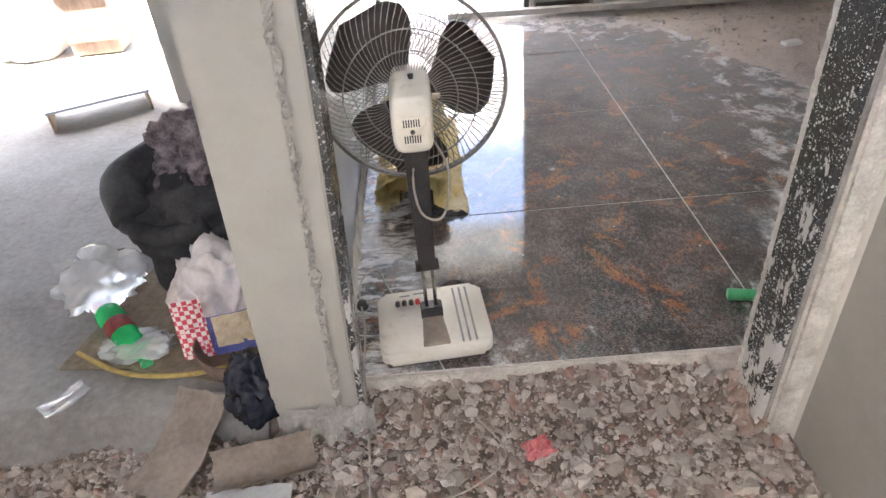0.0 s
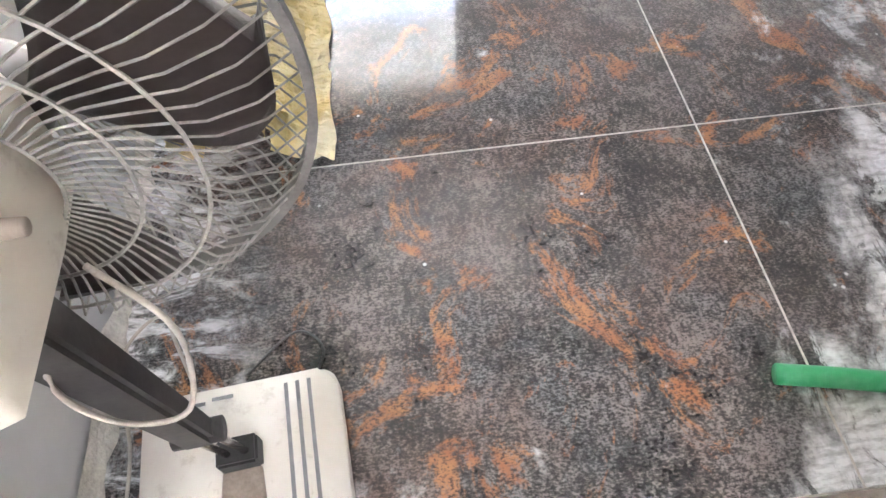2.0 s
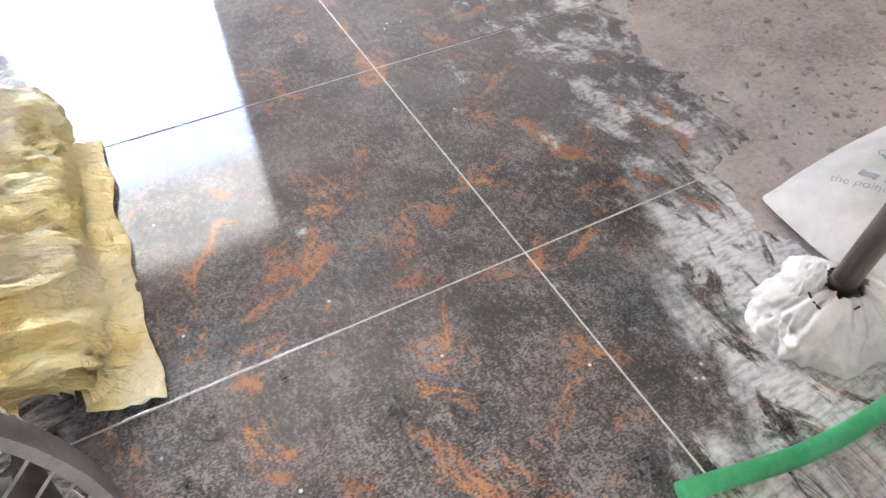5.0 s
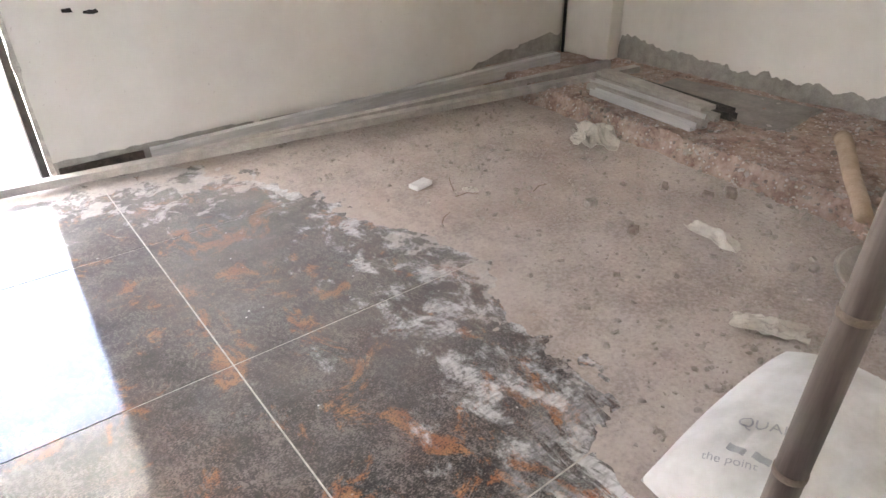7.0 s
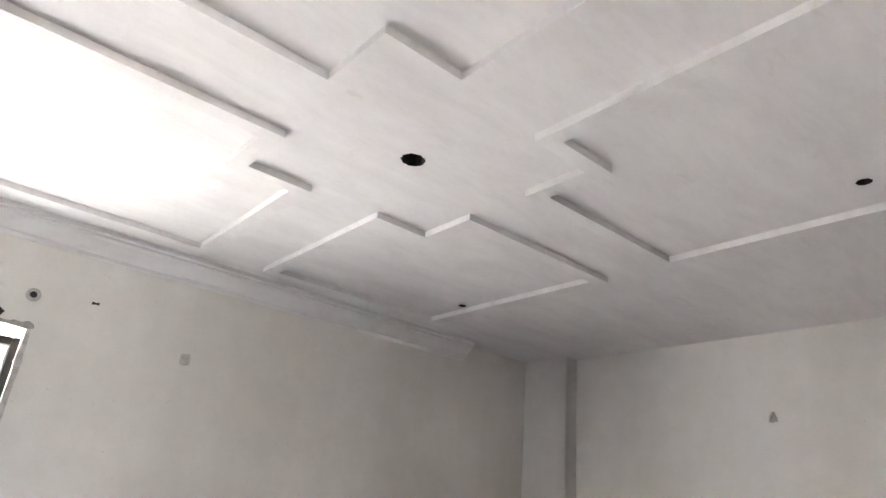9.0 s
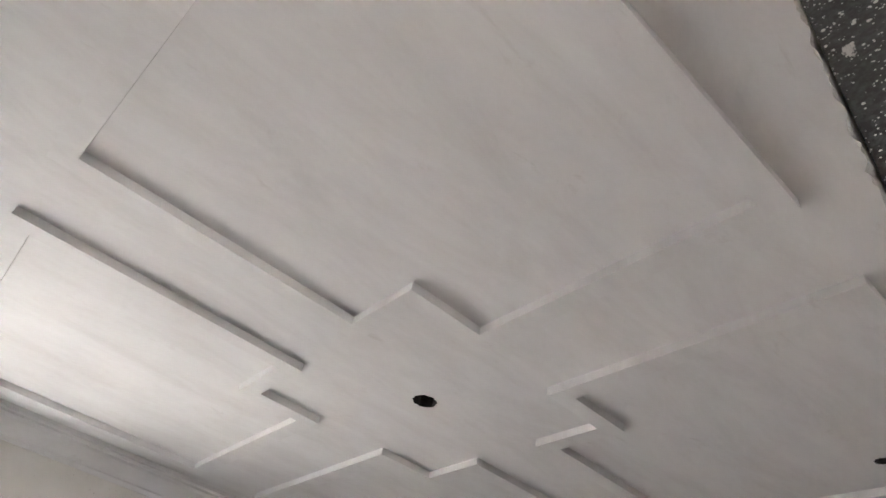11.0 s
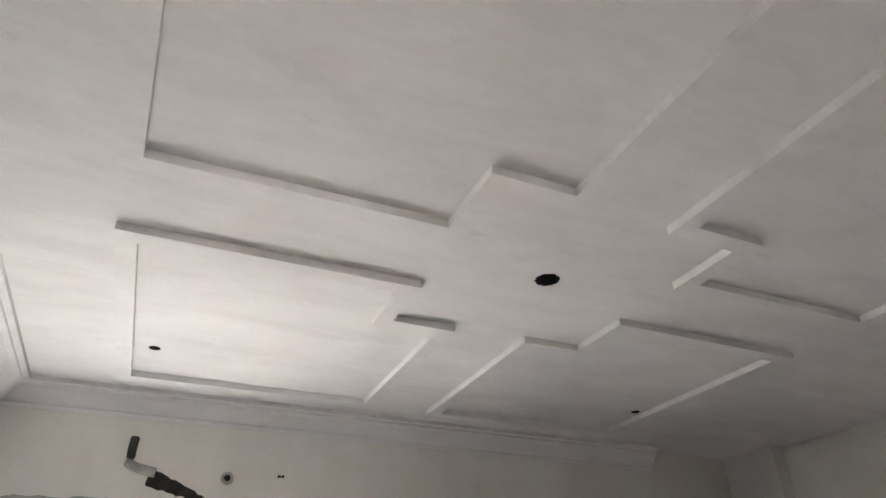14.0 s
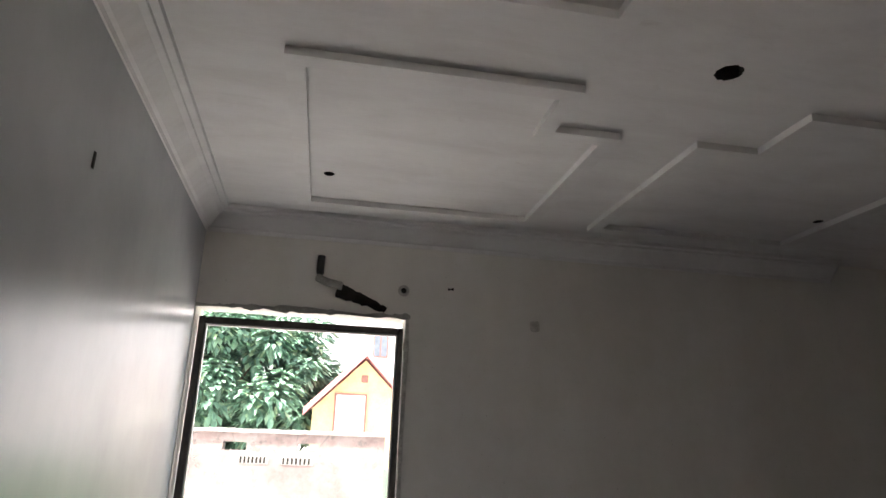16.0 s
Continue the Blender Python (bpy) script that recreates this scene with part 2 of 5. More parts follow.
k = Mat("dusty_cement_floor", 0.95)
f = k.math("ADD", k.math("MULTIPLY", k.noise(2.2, 7, 0.65), 0.6), k.math("MULTIPLY", k.noise(38, 5, 0.7), 0.4))
k.colour(k.ramp(f, (0.36, (0.17, 0.16, 0.148)), (0.5, (0.245, 0.235, 0.222)), (0.64, (0.33, 0.318, 0.30))))
k.bump(f, 0.5, 0.012)
MAT_SAND = k.m

k = Mat("splashed_black_granite", 0.22)
fine = k.noise(170, 2)
base = k.ramp(fine, (0.4, (0.008, 0.009, 0.010)), (0.7, (0.05, 0.052, 0.055)))
pz = k.axis("Z")
low = k.ramp(pz, (0.0, 0.36), (0.35, 0.25), (1.0, 0.17))
dots = k.ramp(k.math("SUBTRACT", k.voronoi(80), low), (0.02, 1.0), (0.05, 0.0))
dots = k.math("MULTIPLY", dots, k.ramp(k.noise(42, 4, 0.65, offset=(1, 5, 2)), (0.46, 0.0), (0.51, 1.0)))
fleck = k.ramp(k.math("SUBTRACT", k.voronoi(210), low), (0.04, 1.0), (0.08, 0.0))
fleck = k.math("MULTIPLY", fleck, k.ramp(k.noise(70, 3, 0.65, offset=(5, 1, 2)), (0.47, 0.0), (0.51, 1.0)))
dots = k.math("MAXIMUM", dots, fleck)
drip = k.ramp(k.math("ADD", k.noise(22, 5, 0.6, stretch=(1, 1, 0.45), offset=(3, 1, 4)), low), (0.82, 0.0), (0.84, 0.9))
white = k.math("MAXIMUM", dots, drip)
k.colour(k.mix(white, k.mix(0.12, base, (0.3, 0.3, 0.29)), (0.62, 0.61, 0.58)))
k.rough(k.math("ADD", k.math("MULTIPLY", white, 0.6), 0.2))
k.bump(white, 0.3, 0.003)
MAT_GRANITE = k.m

MAT_ALU = simple("mill_aluminium", (0.56, 0.555, 0.54), (0.74, 0.735, 0.72), 25, 0.38, 0.45, bump=0.08, stretch=(0.2, 3, 3))
MAT_DUSTYALU = simple("dusty_aluminium", (0.38, 0.35, 0.32), (0.55, 0.52, 0.48), 16, 0.65, 0.25, bump=0.15)
MAT_FRAME = simple("dark_bronze_frame", (0.035, 0.03, 0.027), (0.07, 0.06, 0.055), 30, 0.4, 0.4, bump=0.1)
MAT_STEEL = simple("scratched_chrome", (0.45, 0.44, 0.42), (0.6, 0.59, 0.57), 40, 0.25, 1.0, bump=0.05)
MAT_IRON = simple("dark_steel_rod", (0.05, 0.05, 0.052), (0.13, 0.125, 0.12), 30, 0.45, 0.6)

k = Mat("yellowed_ivory_plastic", 0.42)
f = k.noise(6, 6, 0.6)
dirt = k.ramp(k.noise(24, 6, 0.7, offset=(2, 4, 1)), (0.56, 0.0), (0.74, 0.55))
k.colour(k.mix(dirt, k.ramp(f, (0.35, (0.66, 0.61, 0.52)), (0.65, (0.76, 0.73, 0.66))), (0.33, 0.26, 0.19)))
k.bump(f, 0.05, 0.002)
MAT_IVORY = k.m
MAT_BROWNDIRT = simple("dusty_brown_plastic", (0.26, 0.21, 0.17), (0.40, 0.34, 0.28), 30, 0.7)
MAT_BLACKPL = simple("dusty_black_plastic", (0.018, 0.018, 0.019), (0.05, 0.047, 0.045), 22, 0.45, bump=0.1)
MAT_BLADE = simple("brown_fan_plastic", (0.055, 0.042, 0.038), (0.085, 0.068, 0.062), 14, 0.35, bump=0.08)
MAT_WIRE = simple("dusty_cage_wire", (0.24, 0.225, 0.205), (0.42, 0.40, 0.37), 60, 0.5, 0.3)
MAT_RIM = simple("dusty_grey_rim", (0.10, 0.093, 0.086), (0.17, 0.16, 0.148), 40, 0.5)
MAT_GREYSTRIPE = simple("grey_print", (0.20, 0.20, 0.20), (0.28, 0.28, 0.28), 60, 0.5)
MAT_RED = simple("red_plastic", (0.45, 0.03, 0.03), (0.6, 0.06, 0.05), 30, 0.5)
MAT_CORD = simple("white_flex", (0.36, 0.32, 0.27), (0.54, 0.50, 0.44), 40, 0.5)

k = Mat("yellow_woven_sacking", 0.6)
weave = k.math("ADD", k.noise(150, 2, stretch=(1, 0.25, 1)), k.noise(150, 2, stretch=(0.25, 1, 1), offset=(3, 3, 3)))
f = k.noise(7, 6, 0.6)
k.colour(k.mix(k.ramp(k.noise(3.5, 5, 0.6, offset=(1, 7, 3)), (0.5, 0.0), (0.66, 0.75)), k.ramp(f, (0.35, (0.72, 0.55, 0.20)), (0.65, (0.86, 0.73, 0.38))), (0.80, 0.75, 0.62)))
ridge = k.ramp(k.noise(15, 5, 0.6, stretch=(0.45, 1.6, 1), distort=0.6), (0.30, 0.0), (0.50, 1.0), (0.70, 0.0))
k.bump(k.math("ADD", k.math("MULTIPLY", weave, 0.3), ridge), 0.9, 0.013)
MAT_SACK = k.m
k = Mat("white_woven_bag", 0.55)
k.colour(k.ramp(k.noise(6, 6, 0.65), (0.35, (0.60, 0.59, 0.56)), (0.6, (0.78, 0.775, 0.76))))
k.bump(k.math("ADD", k.noise(10, 6, 0.6), k.math("MULTIPLY", k.noise(160, 2, stretch=(0.3, 1, 1)), 0.2)), 0.35, 0.01)
MAT_BAG = k.m
MAT_PRINT = simple("faded_grey_print", (0.34, 0.35, 0.36), (0.46, 0.47, 0.48), 60, 0.6)
MAT_WHITEPL = simple("crumpled_white_polythene", (0.72, 0.71, 0.69), (0.88, 0.87, 0.86), 14, 0.4, bump=0.4, dist=0.006)
MAT_SCRAP = simple("dusty_cream_polythene", (0.46, 0.42, 0.36), (0.66, 0.62, 0.55), 14, 0.5, bump=0.4, dist=0.006)
MAT_GREEN = simple("green_plastic_pipe", (0.03, 0.34, 0.12), (0.10, 0.46, 0.22), 10, 0.4, bump=0.08)

k = Mat("dark_bamboo", 0.55)
k.colour(k.ramp(k.noise(22, 6, 0.6, stretch=(1, 1, 0.08)), (0.35, (0.06, 0.047, 0.042)), (0.65, (0.20, 0.165, 0.145))))
k.bump(k.noise(40, 4, stretch=(1, 1, 0.1)), 0.3, 0.004)
MAT_BAMBOO = k.m
MAT_NODE = simple("pale_bamboo_node", (0.14, 0.11, 0.09), (0.25, 0.20, 0.165), 40, 0.7)
MAT_LOG = simple("pale_dry_wood", (0.42, 0.31, 0.21), (0.56, 0.44, 0.33), 16, 0.8, bump=0.4, stretch=(1, 1, 1))
MAT_BOARD = simple("grey_cement_board", (0.24, 0.22, 0.20), (0.36, 0.33, 0.30), 8, 0.85)
MAT_PAN = simple("dusty_steel_pan", (0.38, 0.35, 0.32), (0.55, 0.52, 0.48), 16, 0.5, 0.4)

MAT_DARKCLOTH = simple("faded_black_cloth", (0.016, 0.016, 0.018), (0.055, 0.053, 0.053), 10, 0.9, bump=0.5, dist=0.01)
MAT_PRINTCLOTH = simple("dull_patterned_cloth", (0.035, 0.03, 0.034), (0.30, 0.25, 0.26), 22, 0.9, bump=0.6, dist=0.01)
MAT_BLUEBAG = simple("dark_blue_polythene", (0.010, 0.012, 0.02), (0.035, 0.04, 0.06), 12, 0.25, bump=0.3)
MAT_CARD = simple("dusty_cardboard", (0.20, 0.165, 0.135), (0.33, 0.28, 0.235), 9, 0.9, bump=0.2)
MAT_GREYPANEL = simple("pale_grey_panel", (0.46, 0.47, 0.48), (0.58, 0.59, 0.60), 9, 0.6)
MAT_MAT = simple("brown_jute_mat", (0.17, 0.135, 0.09), (0.28, 0.23, 0.17), 40, 0.95, bump=0.6)
MAT_ROPE = simple("yellow_rope_edge", (0.36, 0.26, 0.08), (0.50, 0.38, 0.14), 60, 0.85)
MAT_WOOD = simple("brown_weathered_wood", (0.15, 0.10, 0.075), (0.30, 0.22, 0.17), 9, 0.85, bump=0.5, stretch=(1, 1, 0.3))
MAT_LAMINATE = simple("pale_blue_laminate", (0.60, 0.64, 0.72), (0.68, 0.71, 0.78), 5, 0.3)
MAT_TANEDGE = simple("raw_board_edge", (0.36, 0.28, 0.19), (0.48, 0.39, 0.28), 30, 0.85)
k = Mat("checked_packet", 0.4)
chk = k.t.nodes.new("ShaderNodeTexChecker")
chk.inputs["Scale"].default_value = 75
k.t.links.new(k.co, chk.inputs["Vector"])
k.colour(k.mix(chk.outputs["Fac"], (0.58, 0.06, 0.10), (0.76, 0.70, 0.68)))
MAT_CHECK = k.m
MAT_PACKBLUE = simple("blue_print", (0.06, 0.07, 0.26), (0.12, 0.13, 0.36), 30, 0.4)
MAT_PACK = simple("white_packet_film", (0.62, 0.56, 0.54), (0.76, 0.71, 0.70), 12, 0.35, bump=0.4)
MAT_SNACK = simple("beige_print", (0.52, 0.40, 0.24), (0.64, 0.54, 0.38), 40, 0.4)
k = Mat("green_bottle_plastic", 0.08)
k.colour((0.05, 0.58, 0.20))
k.b.inputs["Transmission Weight"].default_value = 0.35
k.b.inputs["IOR"].default_value = 1.25
MAT_BOTTLE = k.m
MAT_LABEL = simple("dark_red_label", (0.10, 0.02, 0.02), (0.35, 0.06, 0.05), 40, 0.4)
k = Mat("clear_polythene", 0.18)
k.colour((0.95, 0.95, 0.95))
k.b.inputs["Transmission Weight"].default_value = 0.72
k.b.inputs["IOR"].default_value = 1.12
k.bump(k.noise(20, 5), 0.5, 0.01)
MAT_CLEAR = k.m
MAT_PINKPL = simple("pink_red_polythene", (0.50, 0.06, 0.08), (0.72, 0.30, 0.30), 30, 0.5, bump=0.4)

k = Mat("peeling_pink_limewash", 0.9)
f = k.noise(2.2, 7, 0.65)
base = k.ramp(f, (0.34, (0.20, 0.15, 0.14)), (0.5, (0.28, 0.22, 0.205)), (0.66, (0.36, 0.31, 0.295)))
pl = k.ramp(k.math("ADD", k.noise(5.5, 9, 0.72, offset=(3, 0, 5)), k.ramp(k.axis("Z"), (0.9, 0.0), (1.0, 0.03))), (0.585, 0.0), (0.625, 0.9))
cr = k.ramp(k.voronoi(1.6, "DISTANCE_TO_EDGE"), (0.006, 0.8), (0.014, 0.0))
cr = k.math("MULTIPLY", cr, k.ramp(k.noise(2.5, 3, offset=(9, 1, 1)), (0.5, 0.0), (0.56, 1.0)))
k.colour(k.mix(k.math("MAXIMUM", pl, cr), base, (0.20, 0.18, 0.165)))
k.bump(k.math("ADD", f, k.math("MULTIPLY", pl, -0.5)), 0.5, 0.03)
MAT_PINK = k.m
MAT_YELLOW = simple("pale_yellow_render", (0.52, 0.36, 0.18), (0.60, 0.44, 0.25), 2, 0.85)
MAT_ROOF = simple("red_painted_roof", (0.44, 0.16, 0.16), (0.56, 0.26, 0.25), 6, 0.7)
MAT_TRIM = simple("brown_trim", (0.20, 0.09, 0.07), (0.28, 0.14, 0.11), 20, 0.7)
MAT_WHITE = simple("white_paint", (0.64, 0.65, 0.66), (0.70, 0.71, 0.72), 3, 0.7)
MAT_CANOPY = simple("grey_rendered_canopy", (0.25, 0.265, 0.28), (0.33, 0.345, 0.36), 6, 0.85)
MAT_GREENPAINT = simple("green_painted_wall", (0.13, 0.24, 0.14), (0.20, 0.32, 0.20), 4, 0.7)
MAT_GLASSDARK = simple("dull_window_glass", (0.10, 0.12, 0.14), (0.16, 0.18, 0.21), 3, 0.15, bump=0)
MAT_YARD = simple("sunlit_yard_concrete", (0.44, 0.425, 0.40), (0.55, 0.535, 0.51), 3, 0.95, bump=0.4, dist=0.02)
MAT_BARK = simple("tree_bark", (0.10, 0.075, 0.05), (0.18, 0.14, 0.10), 14, 0.9, bump=0.6)
k = Mat("leaf", 0.5)
k.colour(k.ramp(k.island(), (0.0, (0.09, 0.18, 0.12)), (0.5, (0.16, 0.29, 0.20)), (0.85, (0.22, 0.37, 0.25)), (1.0, (0.36, 0.47, 0.28))))
k.b.inputs["Subsurface Weight"].default_value = 0.0
MAT_LEAF = k.m


# ---- mesh helpers ----
def box(bm, x0, x1, y0, y1, z0, z1, m=None):
    vs = [bm.verts.new((x, y, z)) for x in (x0, x1) for y in (y0, y1) for z in (z0, z1)]
    for f in ((0, 1, 3, 2), (4, 6, 7, 5), (0, 4, 5, 1), (2, 3, 7, 6), (0, 2, 6, 4), (1, 5, 7, 3)):
        bm.faces.new([vs[i] for i in f])
    if m is not None:
        bmesh.ops.transform(bm, matrix=m, verts=vs)
    return vs


def prism(bm, pts, z0, z1, m=None):
    """A plan outline drawn up from z0 to z1."""
    lo = [bm.verts.new((x, y, z0)) for x, y in pts]
    hi = [bm.verts.new((x, y, z1)) for x, y in pts]
    bm.faces.new(lo[::-1])
    bm.faces.new(hi)
    for i in range(len(pts)):
        j = (i + 1) % len(pts)
        bm.faces.new((lo[i], lo[j], hi[j], hi[i]))
    if m is not None:
        bmesh.ops.transform(bm, matrix=m, verts=lo + hi)
    return lo + hi


def tube(bm, pts, r, sides=8, caps=True, r1=None):
    """A round bar along points, tapering to r1."""
    pts = [Vector(p) for p in pts]
    rings = []
    up = Vector((0.13, 0.21, 0.97))
    for i, p in enumerate(pts):
        d = (pts[min(i + 1, len(pts) - 1)] - pts[max(i - 1, 0)]).normalized()
        a = d.cross(up)
        if a.length < 0.05:
            a = d.cross(Vector((1, 0, 0)))
        a.normalize()
        b = d.cross(a)
        f = i / max(1, len(pts) - 1)
        rr = r if r1 is None else r + (r1 - r) * f
        rings.append([bm.verts.new(p + (a * math.cos(w) + b * math.sin(w)) * rr) for w in (2 * math.pi * j / sides for j in range(sides))])
    for q, s in zip(rings, rings[1:]):
        for j in range(sides):
            bm.faces.new((q[j], q[(j + 1) % sides], s[(j + 1) % sides], s[j]))
    if caps:
        bm.faces.new(rings[0][::-1])
        bm.faces.new(rings[-1])


def smooth_path(pts, n=6):
    """Points along a soft curve through the given ones."""
    pts = [Vector(p) for p in pts]
    out = []
    for i in range(len(pts) - 1):
        a, b = pts[max(i - 1, 0)], pts[i]
        c, d = pts[i + 1], pts[min(i + 2, len(pts) - 1)]
        for j in range(n):
            t = j / n
            out.append(0.5 * ((2 * b) + (c - a) * t + (2 * a - 5 * b + 4 * c - d) * t * t + (3 * b - a - 3 * c + d) * t ** 3))
    return out + [pts[-1]]


def lathe(bm, profile, sides=24, m=None):
    """Turns (radius, height) points round z."""
    rings = [[bm.verts.new((max(r, 1e-4) * math.cos(2 * math.pi * j / sides), max(r, 1e-4) * math.sin(2 * math.pi * j / sides), z)) for j in range(sides)] for r, z in profile]
    for q, s in zip(rings, rings[1:]):
        for j in range(sides):
            bm.faces.new((q[j], q[(j + 1) % sides], s[(j + 1) % sides], s[j]))
    vs = [v for ring in rings for v in ring]
    if m is not None:
        bmesh.ops.transform(bm, matrix=m, verts=vs)
    return vs


def crease(p, seed, scale):
    """Sharp folds, about 0 to 1."""
    q = Vector(p) * scale + Vector((seed * 3.1, seed * 1.7, seed * 2.3))
    return 1 - abs(noise.noise(q)) * 2 + 0.3 * (1 - abs(noise.noise(q * 2.1 + Vector((5, 1, 2)))) * 2) - 0.5


def blob(bm, centre, radii, seed=1, amp=0.2, scale=9, sub=4, flat=-0.55, m=None):
    """A crumpled bundle that sits flat on the ground."""
    made = bmesh.ops.create_icosphere(bm, subdivisions=sub, radius=1.0)["verts"]
    c, r = Vector(centre), Vector(radii)
    for v in made:
        n = v.co.normalized()
        off = Vector((seed, seed * 2, seed * 0.7))
        q = n + 0.35 * noise.noise_vector(n * 1.7 + off)
        k = 1 + amp * (0.9 * noise.noise(q * 1.9 + off) + 0.28 * noise.noise(q * scale * 0.35 + off) + 0.42 * (0.4 - abs(noise.noise(q * scale * 0.2 - off)) * 2) + 0.16 * (0.4 - abs(noise.noise(q * scale * 0.55 + off)) * 2))
        p = n * k
        p.z = max(p.z, flat)
        v.co = c + Vector((p.x * r.x, p.y * r.y, (p.z - flat) * r.z / (1 - flat)))
    if m is not None:
        bmesh.ops.transform(bm, matrix=m, verts=made)
    return made


def sheet(bm, fn, nu, nv, thick=0.0):
    """A surface fn(u, v), u and v from 0 to 1, with an underside when thick."""
    for off, flip in ((0, False), (-thick, True)) if thick else ((0, False),):
        g = [[bm.verts.new(Vector(fn(i / nu, j / nv)) + Vector((0, 0, off))) for j in range(nv + 1)] for i in range(nu + 1)]
        for i in range(nu):
            for j in range(nv):
                q = (g[i][j], g[i + 1][j], g[i + 1][j + 1], g[i][j + 1])
                bm.faces.new(q[::-1] if flip else q)
        if off == 0:
            first = g
        else:
            rim = lambda h: [h[i][0] for i in range(nu + 1)] + [h[nu][j] for j in range(1, nv + 1)] + [h[i][nv] for i in range(nu - 1, -1, -1)] + [h[0][j] for j in range(nv - 1, 0, -1)]
            a, b = rim(first), rim(g)
            for i in range(len(a)):
                j = (i + 1) % len(a)
                bm.faces.new((a[i], b[i], b[j], a[j]))


def link(name, bm, material, parent=None, smooth=False):
    me = bpy.data.meshes.new(name)
    bmesh.ops.recalc_face_normals(bm, faces=bm.faces)
    bm.to_mesh(me)
    bm.free()
    if smooth:
        me.polygons.foreach_set("use_smooth", [True] * len(me.polygons))
    me.materials.append(material)
    ob = new(name, me)
    ob.parent = parent
    return ob


def part(name, bm, material, parent, label="", smooth=False):
    ob = link(name, bm, material, parent, smooth)
    return tagged(ob, label) if label else ob


def thing(name, place, label, category, group="", turn=0):
    ob = new(name)
    ob.empty_display_size = 0.05
    ob.matrix_world = pose(*place, 0, 0, turn)
    return tagged(ob, label, category, group)


def boxes(*dims, bevel=0.0, segments=2, m=None):
    bm = bmesh.new()
    for d in dims:
        box(bm, *d)
    if bevel:
        bmesh.ops.bevel(bm, geom=bm.edges[:], offset=bevel, segments=segments, affect="EDGES", clamp_overlap=True)
    if m is not None:
        bmesh.ops.transform(bm, matrix=m, verts=bm.verts)
    return bm


def slab(name, dims, material, label="", category="", bevel=0.0, kind="structure"):
    return tagged(link(name, boxes(*dims, bevel=bevel), material), label, category, kind=kind)


def ragged(bm, pts, depth, normal, seed, amp):
    """A flat patch with a broken outline, set on a wall."""
    n = Vector(normal)
    out = []
    for i in range(len(pts)):
        a, b = Vector(pts[i]), Vector(pts[(i + 1) % len(pts)])
        steps = max(2, int((b - a).length / 0.012))
        side = (b - a).normalized().cross(n)
        for j in range(steps):
            p = a.lerp(b, j / steps)
            out.append(p + side * amp * (1.1 * noise.noise(p * 11 + Vector((seed, 0, 0))) + 0.5 * noise.noise(p * 37) + 0.25 * noise.noise(p * 110)))
    front = [bm.verts.new(p + n * depth) for p in out]
    back = [bm.verts.new(p - n * 0.01) for p in out]
    bm.faces.new(front)
    for i in range(len(out)):
        j = (i + 1) % len(out)
        bm.faces.new((front[i], front[j], back[j], back[i]))
    bmesh.ops.triangulate(bm, faces=[f for f in bm.faces if len(f.verts) > 4])


ICO = bmesh.new()
bmesh.ops.create_icosphere(ICO, subdivisions=1, radius=1.0)
ICO_V = np.array([v.co[:] for v in ICO.verts])
ICO_F = np.array([[v.index for v in f.verts] for f in ICO.faces])
ICO.free()


def stones(name, spots, sizes, material, rng, flat=0.6):
    """Many broken stones in one mesh."""
    vs, fs = [], []
    for i, (p, s) in enumerate(zip(spots, sizes)):
        shape = ICO_V * rng.uniform(0.42, 1.25, (len(ICO_V), 1)) * np.array([1, rng.uniform(0.5, 1), rng.uniform(0.35, flat + 0.3)])
        e = Euler(rng.uniform(-0.6, 0.6, 2).tolist() + [rng.uniform(0, 6.28)]).to_matrix()
        vs.append(shape @ np.array(e).T * s + np.array(p))
        fs.append(ICO_F + i * len(ICO_V))
    me = bpy.data.meshes.new(name)
    me.from_pydata(np.concatenate(vs).tolist(), [], np.concatenate(fs).tolist())
    me.materials.append(material)
    return new(name, me)


# ---- plan, metres ----
X_E, Y_S, Y_N, H = 4.335, 0.02, 3.36, 2.712
WX0, WX1 = -0.055, -0.125            # inner face of the west wall at its south and north ends
OX0, OX1, OZ0, OZ1 = -0.12, 0.945, 0.0, 2.205
JOINTS_X = (-0.06, 1.105, 2.29, 3.25)
JOINTS_Y = (0.095, 0.85, 1.68, 2.535, 3.37)

# ---- room shell ----
bm = bmesh.new()
prism(bm, [(-0.19, 0.1), (WX0, 0.1), (WX1, Y_N), (-0.33, Y_N)], -0.15, H + 0.25)
wall_w = tagged(link("wall_west", bm, MAT_PUTTY), "smooth glossy grey-white putty wall", "wall", kind="structure")
LEAN = Matrix(((1, 0, 0.046, 0), (0, 1, 0, 0), (0, 0, 1, 0), (0, 0, 0, 1)))      # the wall end stands out of plumb
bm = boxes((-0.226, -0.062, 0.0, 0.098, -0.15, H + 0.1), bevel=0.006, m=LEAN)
part("pier_end", bm, MAT_CREAM_DARK, wall_w, "cream painted wall end, scuffed")
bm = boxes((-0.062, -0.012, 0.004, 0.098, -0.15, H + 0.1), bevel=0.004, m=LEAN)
part("jamb_edge", bm, MAT_CREAM_DARK, wall_w, "cream plaster edge beside the jamb")
bm = bmesh.new()
rng = np.random.default_rng(3)
sheet(bm, lambda u, v: (-0.068 + 0.017 * v + 0.010 * noise.noise(Vector((v * 2, u * 60, 1))) + 0.006 * noise.noise(Vector((v * 2, u * 240, 7))), -0.004 - 0.012 * max(0, noise.noise(Vector((v * 5, u * 330, 4))) + 0.25) * math.sin(math.pi * v), -0.12 + u * 2.8), 900, 6)
bmesh.ops.transform(bm, matrix=LEAN, verts=bm.verts)
part("plaster_crack", bm, MAT_DAMP, wall_w, "crumbling plaster seam")
